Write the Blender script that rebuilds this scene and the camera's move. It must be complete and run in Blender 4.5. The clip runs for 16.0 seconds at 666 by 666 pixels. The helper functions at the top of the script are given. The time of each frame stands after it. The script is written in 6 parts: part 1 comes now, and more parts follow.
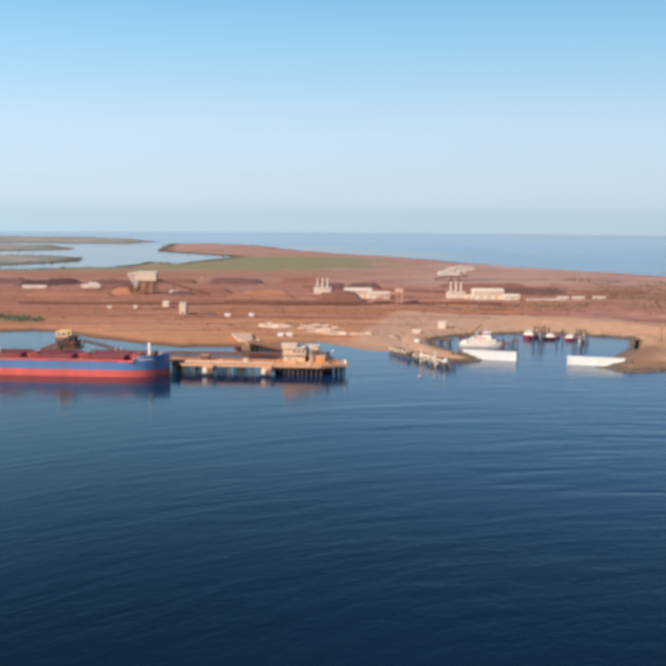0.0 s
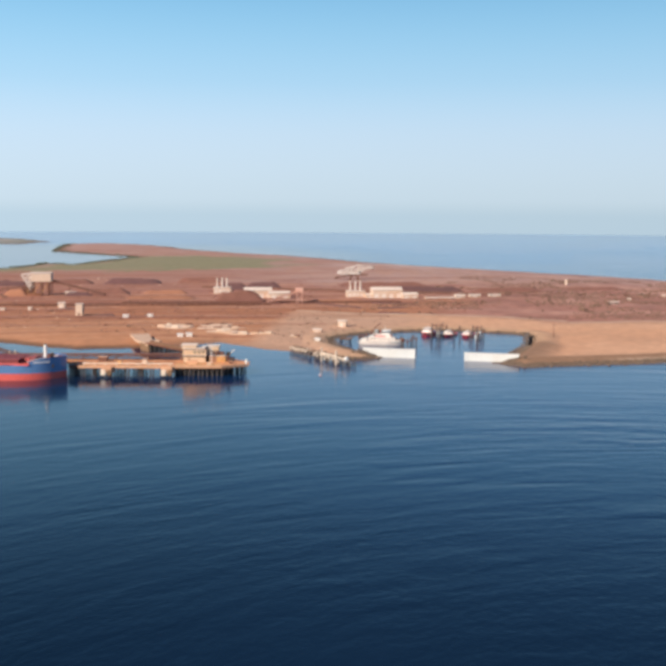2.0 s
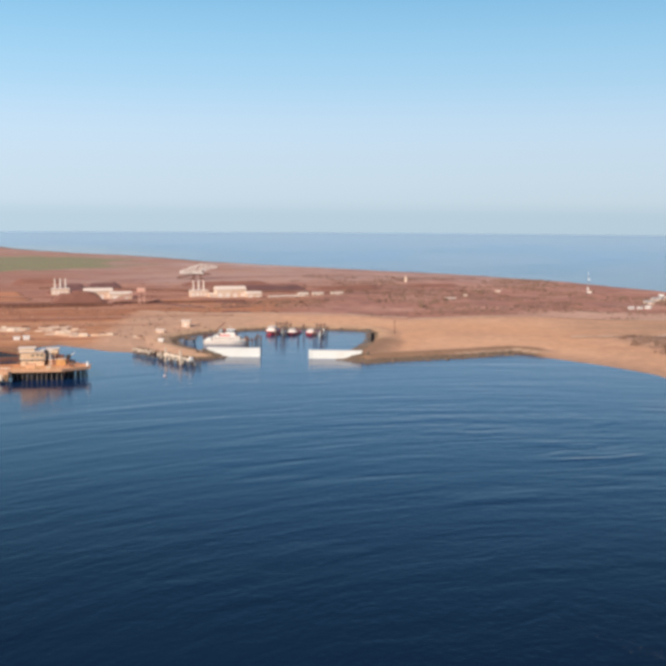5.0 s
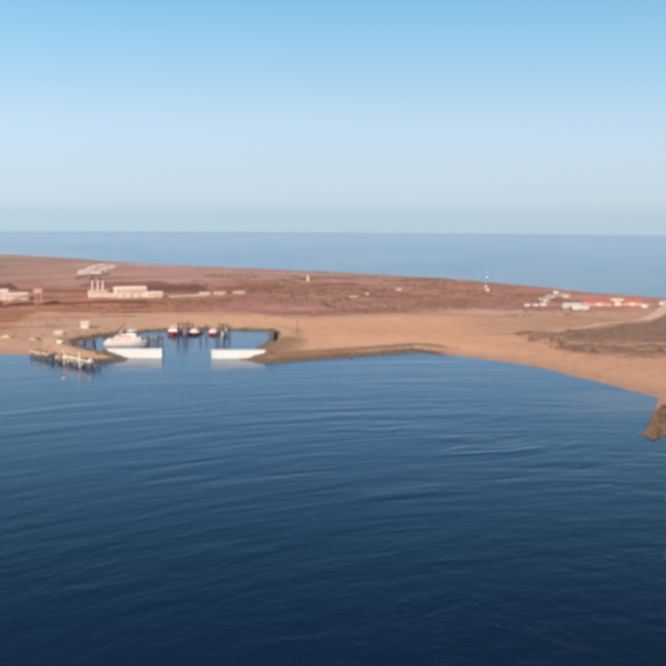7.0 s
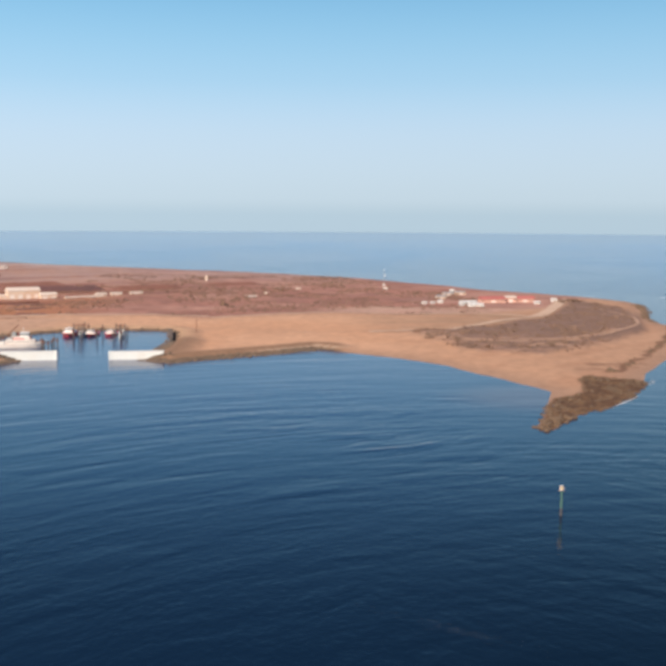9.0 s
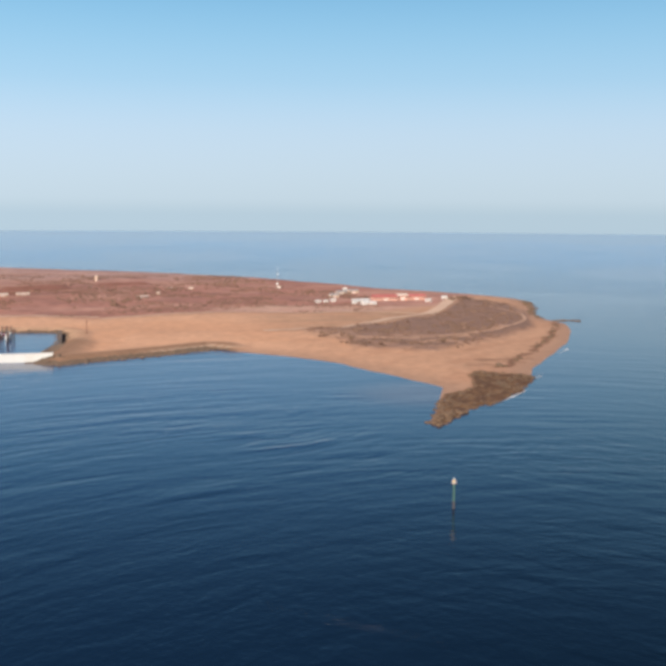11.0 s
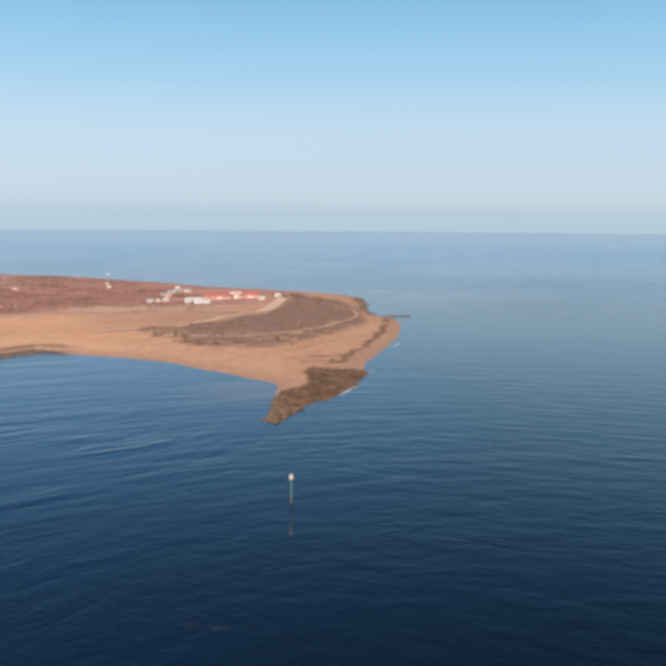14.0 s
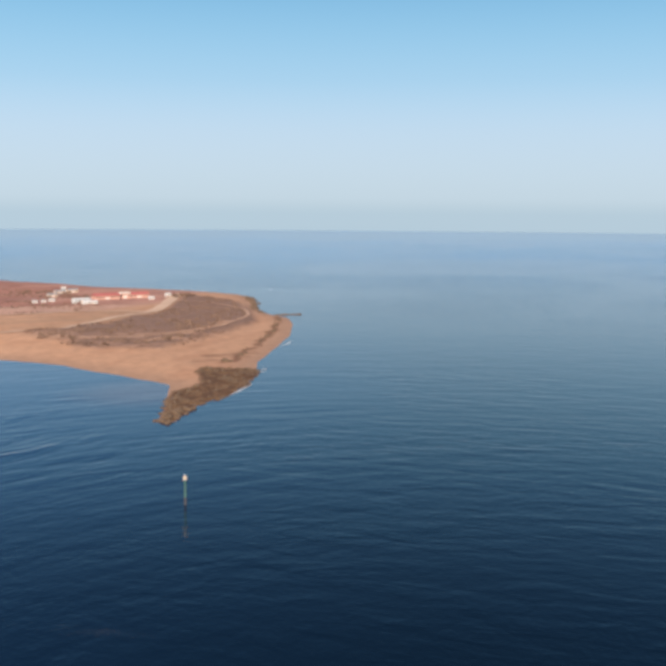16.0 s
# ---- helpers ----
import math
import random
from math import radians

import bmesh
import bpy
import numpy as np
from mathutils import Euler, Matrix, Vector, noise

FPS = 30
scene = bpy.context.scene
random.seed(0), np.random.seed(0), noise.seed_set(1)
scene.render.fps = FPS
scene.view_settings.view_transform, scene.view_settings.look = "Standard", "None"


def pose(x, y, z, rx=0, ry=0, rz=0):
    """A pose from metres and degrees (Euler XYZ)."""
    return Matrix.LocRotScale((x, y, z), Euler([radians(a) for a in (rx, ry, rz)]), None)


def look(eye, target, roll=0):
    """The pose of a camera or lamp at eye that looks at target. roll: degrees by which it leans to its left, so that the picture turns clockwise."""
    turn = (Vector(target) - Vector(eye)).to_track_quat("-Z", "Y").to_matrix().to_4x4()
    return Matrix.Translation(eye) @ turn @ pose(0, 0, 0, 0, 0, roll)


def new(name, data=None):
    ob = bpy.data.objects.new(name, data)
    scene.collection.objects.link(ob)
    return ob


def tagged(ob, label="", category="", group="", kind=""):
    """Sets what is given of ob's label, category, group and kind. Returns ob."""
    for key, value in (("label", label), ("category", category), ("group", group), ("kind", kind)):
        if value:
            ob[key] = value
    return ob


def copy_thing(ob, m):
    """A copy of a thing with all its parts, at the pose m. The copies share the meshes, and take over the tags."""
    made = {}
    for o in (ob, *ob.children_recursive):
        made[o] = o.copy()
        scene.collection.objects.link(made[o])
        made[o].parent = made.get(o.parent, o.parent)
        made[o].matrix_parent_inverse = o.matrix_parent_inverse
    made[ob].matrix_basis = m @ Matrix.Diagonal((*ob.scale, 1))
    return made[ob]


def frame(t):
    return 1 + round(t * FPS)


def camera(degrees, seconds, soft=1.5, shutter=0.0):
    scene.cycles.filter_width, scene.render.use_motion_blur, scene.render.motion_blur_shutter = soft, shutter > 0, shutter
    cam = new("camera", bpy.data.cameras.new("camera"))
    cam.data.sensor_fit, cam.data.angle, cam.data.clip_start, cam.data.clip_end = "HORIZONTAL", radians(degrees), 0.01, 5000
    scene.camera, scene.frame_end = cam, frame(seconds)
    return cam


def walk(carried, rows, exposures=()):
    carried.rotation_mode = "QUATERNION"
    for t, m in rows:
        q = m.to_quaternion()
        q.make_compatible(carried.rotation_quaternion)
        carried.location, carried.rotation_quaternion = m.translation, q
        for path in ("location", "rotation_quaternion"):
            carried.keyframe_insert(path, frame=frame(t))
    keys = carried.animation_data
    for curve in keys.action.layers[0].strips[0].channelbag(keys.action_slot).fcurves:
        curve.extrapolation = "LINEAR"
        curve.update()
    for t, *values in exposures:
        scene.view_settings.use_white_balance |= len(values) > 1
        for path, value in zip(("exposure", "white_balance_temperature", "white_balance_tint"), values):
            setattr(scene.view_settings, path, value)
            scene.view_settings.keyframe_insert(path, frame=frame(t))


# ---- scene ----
cam = camera(37.51, 16.0, soft=4.2)
# seconds, place, tilt, heading, lean
PATH = [
    (0, -0.99, 4.39, 84.66, 83.177, 23.729, 0.369),
    (0.5, -0.87, 4.06, 84.69, 83.178, 22.290, 0.368),
    (1, -0.75, 3.74, 84.72, 83.178, 20.861, 0.366),
    (1.5, -0.65, 3.42, 84.74, 83.178, 19.320, 0.365),
    (2, -0.55, 3.12, 84.77, 83.177, 17.880, 0.364),
    (2.5, -0.46, 2.82, 84.79, 83.177, 16.428, 0.364),
    (3, -0.38, 2.53, 84.82, 83.176, 14.905, 0.363),
    (3.5, -0.30, 2.24, 84.84, 83.174, 13.467, 0.363),
    (4, -0.23, 1.96, 84.86, 83.173, 11.843, 0.363),
    (6.5, -0.03, 0.68, 84.96, 83.161, 4.507, 0.366),
    (7, -0.01, 0.45, 84.97, 83.158, 3.049, 0.367),
    (7.5, -0.00, 0.22, 84.99, 83.154, 1.485, 0.368),
    (8, -0.00, 0.00, 85.00, 83.150, -0.004, 0.370),
    (8.5, -0.01, -0.21, 85.01, 83.146, -1.487, 0.372),
    (9, -0.02, -0.42, 85.03, 83.142, -2.852, 0.373),
    (11.5, -0.23, -1.34, 85.07, 83.115, -10.754, 0.386),
    (12, -0.29, -1.51, 85.07, 83.109, -12.421, 0.389),
    (12.5, -0.36, -1.66, 85.08, 83.103, -14.071, 0.393),
    (13, -0.44, -1.81, 85.08, 83.096, -15.634, 0.396),
    (13.5, -0.53, -1.96, 85.08, 83.089, -17.173, 0.400),
    (14, -0.63, -2.09, 85.09, 83.082, -18.831, 0.404),
    (14.5, -0.74, -2.22, 85.09, 83.074, -20.434, 0.408),
    (15, -0.85, -2.34, 85.09, 83.067, -22.032, 0.413),
    (15.5, -0.97, -2.45, 85.09, 83.058, -23.618, 0.417),
    (16, -1.10, -2.56, 85.08, 83.050, -25.203, 0.422),
]
walk(cam, [(t, pose(x, y, z, tilt, 0, turn) @ pose(0, 0, 0, 0, 0, lean)) for t, x, y, z, tilt, turn, lean in PATH])

# ---------------------------------------------------------------- light
SUN_EL, SUN_X, SUN_Y = 33.0, -0.52, -0.85
world = bpy.data.worlds.new("world")
scene.world = world
world.use_nodes = True
wn = world.node_tree
sky = wn.nodes.new("ShaderNodeTexSky")
sky.sky_type = "NISHITA"
sky.sun_disc = False
sky.sun_elevation = radians(SUN_EL)
sky.sun_rotation = math.atan2(SUN_X, SUN_Y)
sky.altitude, sky.air_density, sky.dust_density, sky.ozone_density = 80, 1.0, 0.6, 2.5
# pale haze over the horizon turns to clear blue higher up
tc = wn.nodes.new("ShaderNodeTexCoord")
sep = wn.nodes.new("ShaderNodeSeparateXYZ")
wn.links.new(tc.outputs["Generated"], sep.inputs[0])
haze = wn.nodes.new("ShaderNodeValToRGB")
haze.color_ramp.interpolation = "B_SPLINE"
for k, (h, c) in enumerate(((0.0, (0.40, 0.53, 0.635)), (0.015, (0.49, 0.60, 0.685)), (0.08, (0.50, 0.635, 0.775)), (0.13, (0.36, 0.585, 0.77)), (0.21, (0.20, 0.475, 0.71)), (0.31, (0.07, 0.215, 0.46)), (0.42, (0.03, 0.095, 0.215)), (0.8, (0.025, 0.085, 0.25)))):
    e = haze.color_ramp.elements[k] if k < 2 else haze.color_ramp.elements.new(h)
    e.position, e.color = h, (*c, 1)
wn.links.new(sep.outputs["Z"], haze.inputs[0])
dim = wn.nodes.new("ShaderNodeVectorMath")
dim.operation = "SCALE"
dim.inputs["Scale"].default_value = 0.1
wn.links.new(sky.outputs[0], dim.inputs[0])
blend = wn.nodes.new("ShaderNodeMix")
blend.data_type = "RGBA"
blend.inputs[0].default_value = 0.94
wn.links.new(dim.outputs[0], blend.inputs[6])
# away from the sun the sky is a little deeper
flat = wn.nodes.new("ShaderNodeVectorMath")
flat.operation = "DOT_PRODUCT"
flat.inputs[1].default_value = (SUN_X, SUN_Y, 0)
wn.links.new(tc.outputs["Generated"], flat.inputs[0])
side = wn.nodes.new("ShaderNodeMapRange")
side.inputs[1].default_value, side.inputs[2].default_value, side.inputs[3].default_value, side.inputs[4].default_value = -1.0, -0.2, 0.90, 1.06
wn.links.new(flat.outputs["Value"], side.inputs[0])
deep = wn.nodes.new("ShaderNodeVectorMath")
deep.operation = "SCALE"
wn.links.new(haze.outputs[0], deep.inputs[0])
wn.links.new(side.outputs[0], deep.inputs["Scale"])
wn.links.new(deep.outputs[0], blend.inputs[7])
wn.nodes["Background"].inputs["Strength"].default_value = 0.92
wn.links.new(blend.outputs[2], wn.nodes["Background"].inputs["Color"])
sun = new("sun", bpy.data.lights.new("sun", "SUN"))
sun.data.energy, sun.data.angle, sun.data.color = 5.0, radians(0.6), (1.0, 0.87, 0.72)
sun.matrix_world = look((SUN_X * 100, SUN_Y * 100, 100 * math.tan(radians(SUN_EL))), (0, 0, 0))
scene.view_settings.exposure = 0.42


# ---------------------------------------------------------------- materials
def material(name, color, rough=0.75, metal=0.0, vary=0.25, size=3.0, bump=0.05, stain=None, amount=0.35, stretch=(1, 1, 1)):
    """A surface of one base colour with broad and fine variation, stains of a second colour and a fine relief."""
    m = bpy.data.materials.new(name)
    m.use_nodes = True
    n, l = m.node_tree.nodes, m.node_tree.links
    bsdf = n["Principled BSDF"]
    tc = n.new("ShaderNodeTexCoord")
    mp = n.new("ShaderNodeMapping")
    mp.inputs["Scale"].default_value = stretch
    l.new(tc.outputs["Object"], mp.inputs[0])
    broad, fine, spots = (n.new("ShaderNodeTexNoise") for _ in range(3))
    for node, scale, detail in ((broad, 1 / size, 4), (fine, 8 / size, 6), (spots, 0.45 / size, 7)):
        node.inputs["Scale"].default_value, node.inputs["Detail"].default_value = scale, detail
        l.new(mp.outputs[0], node.inputs["Vector"])
    info = n.new("ShaderNodeObjectInfo")
    add = n.new("ShaderNodeMath")
    add.operation = "ADD"
    l.new(broad.outputs[0], add.inputs[0])
    l.new(fine.outputs[0], add.inputs[1])
    add2 = n.new("ShaderNodeMath")
    add2.operation = "MULTIPLY_ADD"
    l.new(info.outputs["Random"], add2.inputs[0])
    add2.inputs[1].default_value = 0.35
    l.new(add.outputs[0], add2.inputs[2])
    ramp = n.new("ShaderNodeMapRange")
    ramp.inputs[1].default_value, ramp.inputs[2].default_value = 0.6, 1.75
    ramp.inputs[3].default_value, ramp.inputs[4].default_value = 1 - vary, 1 + vary
    l.new(add2.outputs[0], ramp.inputs[0])
    mul = n.new("ShaderNodeVectorMath")
    mul.operation = "SCALE"
    mul.inputs[0].default_value = color
    l.new(ramp.outputs[0], mul.inputs["Scale"])
    out = mul.outputs[0]
    if stain:
        cut = n.new("ShaderNodeMapRange")
        cut.inputs[1].default_value, cut.inputs[2].default_value = 0.5, 0.68
        cut.inputs[4].default_value = amount
        l.new(spots.outputs[0], cut.inputs[0])
        mix = n.new("ShaderNodeMix")
        mix.data_type = "RGBA"
        l.new(cut.outputs[0], mix.inputs[0])
        l.new(out, mix.inputs[6])
        mix.inputs[7].default_value = (*stain, 1)
        out = mix.outputs[2]
    l.new(out, bsdf.inputs["Base Color"])
    bsdf.inputs["Roughness"].default_value, bsdf.inputs["Metallic"].default_value = rough, metal
    bp = n.new("ShaderNodeBump")
    bp.inputs["Strength"].default_value, bp.inputs["Distance"].default_value = 0.6, bump
    l.new(fine.outputs[0], bp.inputs["Height"])
    l.new(bp.outputs[0], bsdf.inputs["Normal"])
    return m


RUST = (0.22, 0.08, 0.03)
DUST = (0.38, 0.17, 0.08)
M = {
    "hull_red": material("hull_red", (0.68, 0.12, 0.10), 0.35, stain=(0.5, 0.09, 0.07), size=6, stretch=(1, 1, 0.4)),
    "hull_blue": material("hull_blue", (0.105, 0.205, 0.40), 0.22, vary=0.15, stain=(0.12, 0.16, 0.26), size=6, stretch=(1, 1, 0.3)),
    "deck_red": material("deck_red", (0.25, 0.05, 0.05), 0.7, stain=DUST, amount=0.2, size=5),
    "hatch_red": material("hatch_red", (0.27, 0.06, 0.062), 0.65, stain=DUST, amount=0.25, size=4),
    "white": material("white_paint", (0.78, 0.76, 0.72), 0.45, vary=0.08, stain=(0.5, 0.36, 0.26), amount=0.25),
    "concrete": material("pale_concrete", (0.64, 0.64, 0.62), 0.75, vary=0.08, stain=(0.6, 0.54, 0.47), amount=0.3, size=5),
    "cream": material("cream_sheeting", (0.62, 0.47, 0.36), 0.6, vary=0.1, stain=DUST, amount=0.4, size=6),
    "cream_roof": material("pale_roof", (0.66, 0.54, 0.45), 0.6, vary=0.1, stain=DUST, amount=0.3, size=8),
    "wharf": material("dusty_deck", (0.58, 0.255, 0.115), 0.85, stain=(0.28, 0.105, 0.055), amount=0.6, size=4),
    "wharf_edge": material("dusty_kerb", (0.62, 0.34, 0.20), 0.8, stain=(0.40, 0.17, 0.08), size=3),
    "pile": material("tarred_pile", (0.085, 0.07, 0.065), 0.7, stain=(0.15, 0.1, 0.07), size=2, stretch=(1, 1, 0.3)),
    "timber": material("old_timber", (0.20, 0.11, 0.06), 0.9, stain=(0.09, 0.055, 0.035), size=2),
    "pale_timber": material("bleached_timber", (0.70, 0.57, 0.45), 0.85, stain=(0.3, 0.2, 0.13), size=1.5),
    "steel_brown": material("rusty_steel", (0.16, 0.065, 0.04), 0.7, stain=(0.06, 0.035, 0.03), size=2),
    "steel_orange": material("orange_steel", (0.62, 0.33, 0.12), 0.55, stain=RUST, size=2),
    "steel_white": material("white_steel", (0.70, 0.62, 0.56), 0.5, vary=0.1, stain=DUST, amount=0.3, size=3),
    "dark": material("dark_gap", (0.03, 0.025, 0.025), 0.6),
    "glass": material("dark_glazing", (0.02, 0.03, 0.04), 0.08, vary=0.05, bump=0.0),
    "tug_red": material("tug_red", (0.70, 0.085, 0.09), 0.4, stain=(0.4, 0.05, 0.05), size=2),
    "grey": material("grey_paint", (0.30, 0.31, 0.32), 0.5, size=2),
    "rubber": material("black_rubber", (0.02, 0.02, 0.02), 0.8, size=1),
    "roof_red": material("red_roof", (0.42, 0.13, 0.11), 0.6, stain=(0.3, 0.09, 0.06), size=4),
    "pink_wall": material("pink_wall", (0.62, 0.36, 0.28), 0.8, vary=0.1, size=3),
    "ore": material("iron_ore", (0.20, 0.085, 0.06), 0.95, vary=0.3, size=9, bump=0.4, stain=(0.14, 0.06, 0.05)),
    "ore_light": material("orange_ore", (0.33, 0.142, 0.08), 0.95, vary=0.3, size=9, bump=0.4, stain=(0.2, 0.09, 0.05)),
    "ore_dark": material("dark_ore", (0.13, 0.06, 0.055), 0.95, vary=0.35, size=8, bump=0.4, stain=(0.06, 0.035, 0.035)),
    "pad": material("pale_gravel", (0.66, 0.47, 0.34), 0.95, vary=0.2, size=5, stain=(0.45, 0.24, 0.13)),
    "yard_track": material("red_haul_road", (0.43, 0.215, 0.14), 0.95, vary=0.15, size=6, stain=(0.33, 0.14, 0.085)),
    "tan": material("tan_sheeting", (0.66, 0.47, 0.31), 0.65, vary=0.12, size=4, stain=DUST, amount=0.45),
    "track": material("graded_track", (0.54, 0.36, 0.25), 0.95, vary=0.15, size=6, stain=(0.38, 0.22, 0.14)),
    "sand_track": material("soft_sand", (0.45, 0.27, 0.178), 0.95, vary=0.15, size=6, stain=(0.40, 0.22, 0.14)),
    "rock": material("wet_brown_rock", (0.125, 0.078, 0.047), 0.85, vary=0.4, size=2, bump=0.15, stain=(0.17, 0.10, 0.055), amount=0.5),
    "rubble": material("grey_rubble", (0.145, 0.10, 0.07), 0.9, vary=0.35, size=2, bump=0.1, stain=(0.09, 0.065, 0.05)),
    "leaf": material("dry_scrub", (0.215, 0.13, 0.092), 0.9, vary=0.45, size=3, stain=(0.15, 0.105, 0.065)),
    "leaf_green": material("mangrove_leaf", (0.125, 0.15, 0.10), 0.85, vary=0.3, size=4, stain=(0.09, 0.11, 0.07)),
    "foam": material("sea_foam", (0.75, 0.75, 0.73), 0.9, vary=0.1, size=1.5),
    "green_pole": material("green_paint", (0.08, 0.16, 0.11), 0.5, stain=(0.1, 0.07, 0.04), size=1),
    "yellow": material("yellow_paint", (0.72, 0.50, 0.22), 0.5, stain=RUST, amount=0.2, size=2),
}


# water: dark body, waves of several lengths, the sky in its surface
def water_material():
    m = bpy.data.materials.new("sea_water")
    m.use_nodes = True
    n, l = m.node_tree.nodes, m.node_tree.links
    bsdf = n["Principled BSDF"]
    bsdf.inputs["IOR"].default_value = 1.33
    place = n.new("ShaderNodeTexCoord").outputs["Object"]

    def math_node(op, a, b):
        k = n.new("ShaderNodeMath")
        k.operation = op
        for i, v in enumerate((a, b)):
            if isinstance(v, (int, float)):
                k.inputs[i].default_value = v
            else:
                l.new(v, k.inputs[i])
        return k.outputs[0]

    def ranged(v, a, b, lo, hi):
        k = n.new("ShaderNodeMapRange")
        k.interpolation_type = "SMOOTHSTEP"
        for i, w in enumerate((a, b, lo, hi)):
            k.inputs[i + 1].default_value = w
        l.new(v, k.inputs[0])
        return k.outputs[0]

    def distance(x, y):
        k = n.new("ShaderNodeVectorMath")
        k.operation = "DISTANCE"
        k.inputs[1].default_value = (x, y, 0)
        l.new(place, k.inputs[0])
        return k.outputs["Value"]

    def along_axis(x, y):
        k = n.new("ShaderNodeVectorMath")
        k.operation = "DOT_PRODUCT"
        k.inputs[1].default_value = (x, y, 0)
        l.new(place, k.inputs[0])
        return k.outputs["Value"]

    def arcs(x, y, across, swap=False):
        """Range and scaled bearing about a place: crests follow circles round it."""
        off = n.new("ShaderNodeVectorMath")
        off.operation = "SUBTRACT"
        off.inputs[1].default_value = (x, y, 0)
        l.new(place, off.inputs[0])
        xyz = n.new("ShaderNodeSeparateXYZ")
        l.new(off.outputs[0], xyz.inputs[0])
        ang = math_node("ARCTAN2", xyz.outputs["X"], math_node("MULTIPLY", xyz.outputs["Y"], -1.0 if swap else 1.0))
        c = n.new("ShaderNodeCombineXYZ")
        l.new(distance(x, y), c.inputs[0])
        l.new(math_node("MULTIPLY", ang, across), c.inputs[1])
        return c.outputs[0]

    def cloud(vector, scale, detail, distortion=0.0):
        t = n.new("ShaderNodeTexNoise")
        t.inputs["Scale"].default_value, t.inputs["Detail"].default_value, t.inputs["Distortion"].default_value = scale, detail, distortion
        l.new(vector, t.inputs["Vector"])
        return t.outputs[0]

    def relief(height, strength, dist, last):
        b = n.new("ShaderNodeBump")
        b.inputs["Distance"].default_value = dist
        l.new(strength, b.inputs["Strength"])
        l.new(height, b.inputs["Height"])
        if last:
            l.new(last, b.inputs["Normal"])
        return b.outputs[0]

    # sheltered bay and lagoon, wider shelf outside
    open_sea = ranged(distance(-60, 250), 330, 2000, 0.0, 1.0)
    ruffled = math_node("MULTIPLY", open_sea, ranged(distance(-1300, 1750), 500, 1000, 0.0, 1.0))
    l.new(ranged(ruffled, 0, 1, 0.11, 0.13), bsdf.inputs["Roughness"])
    # the ripples die out towards the glassy offing
    drift = cloud(place, 0.0028, 4, 1.0)
    calm = math_node("MULTIPLY", math_node("MULTIPLY", ranged(distance(0, 0), 500, 1300, 0.5, 0.9), ranged(distance(0, 0), 2300, 4100, 1.0, 0.03)), ranged(drift, 0.36, 0.64, 0.5, 1.15))
    calm = math_node("MULTIPLY", calm, ranged(distance(-1300, 1750), 450, 850, 0.12, 1.0))
    last = None
    for scale, across, dist, detail in ((0.15, 75, 0.36, 3), (0.05, 60, 0.32, 2), (0.5, 150, 0.16, 3)):
        last = relief(cloud(arcs(100, 60, across), scale, detail, 0.5), calm, dist, last)
    # low regular swell that spreads in arcs into the bay
    gusts = ranged(cloud(place, 0.016, 2), 0.36, 0.62, 0.25, 1.0)
    bay = math_node("MULTIPLY", gusts, ranged(distance(-10, 470), 90, 330, 0.6, 0.03))
    last = relief(cloud(arcs(100, 60, 62), 0.085, 1, 0.7), bay, 0.62, last)
    # steeper swell bending round the tip of the reef
    lee = math_node("MULTIPLY", gusts, ranged(distance(45, 372), 25, 130, 0.7, 0.0))
    last = relief(cloud(arcs(-20, 470, 34, True), 0.095, 2, 0.8), lee, 0.6, last)
    # wind ripples slanting across the channel beyond the beacon
    mp = n.new("ShaderNodeMapping")
    mp.vector_type = "TEXTURE"
    mp.inputs["Rotation"].default_value = (0, 0, radians(-42))
    mp.inputs["Scale"].default_value = (3.4, 1, 1)
    l.new(place, mp.inputs[0])
    channel = ranged(along_axis(0.78, -0.45), -120, 20, 0.0, 1.0)
    last = relief(cloud(mp.outputs[0], 0.16, 3, 0.6), math_node("MULTIPLY", channel, calm), 0.5, last)
    # choppier water on the open shelf
    chop = math_node("MULTIPLY", calm, ranged(distance(-60, 250), 600, 1500, 0.0, 0.9))
    last = relief(cloud(place, 0.045, 4, 0.8), chop, 1.5, last)
    l.new(last, bsdf.inputs["Normal"])

    def tinted(fac, a, b):
        k = n.new("ShaderNodeMix")
        k.data_type = "RGBA"
        l.new(fac, k.inputs[0])
        for i, v in ((6, a), (7, b)):
            if isinstance(v, tuple):
                k.inputs[i].default_value = (*v, 1)
            else:
                l.new(v, k.inputs[i])
        return k.outputs[2]

    body = tinted(cloud(place, 0.008, 4), (0.0018, 0.0070, 0.0172), (0.0034, 0.0130, 0.032))
    # darker on both sides: dim reflections and edge falloff put into the body colour
    body = tinted(channel, body, (0.0010, 0.0040, 0.0085))
    body = tinted(ranged(along_axis(-1, 0), 50, 150, 0.0, 0.9), body, (0.0010, 0.0045, 0.0105))
    # bluer towards the head of the bay
    body = tinted(ranged(distance(-60, 620), 90, 420, 0.9, 0.0), body, (0.006, 0.033, 0.108))
    # shelf paler and bluer outward, reflected sky put into the body colour
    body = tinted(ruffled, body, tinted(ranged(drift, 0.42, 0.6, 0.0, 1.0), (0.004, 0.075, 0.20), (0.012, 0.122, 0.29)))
    # sandy shallows beside the spit
    body = tinted(ranged(distance(114, 452), 8, 48, 0.8, 0.0), body, (0.075, 0.055, 0.075))
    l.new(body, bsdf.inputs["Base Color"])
    return m


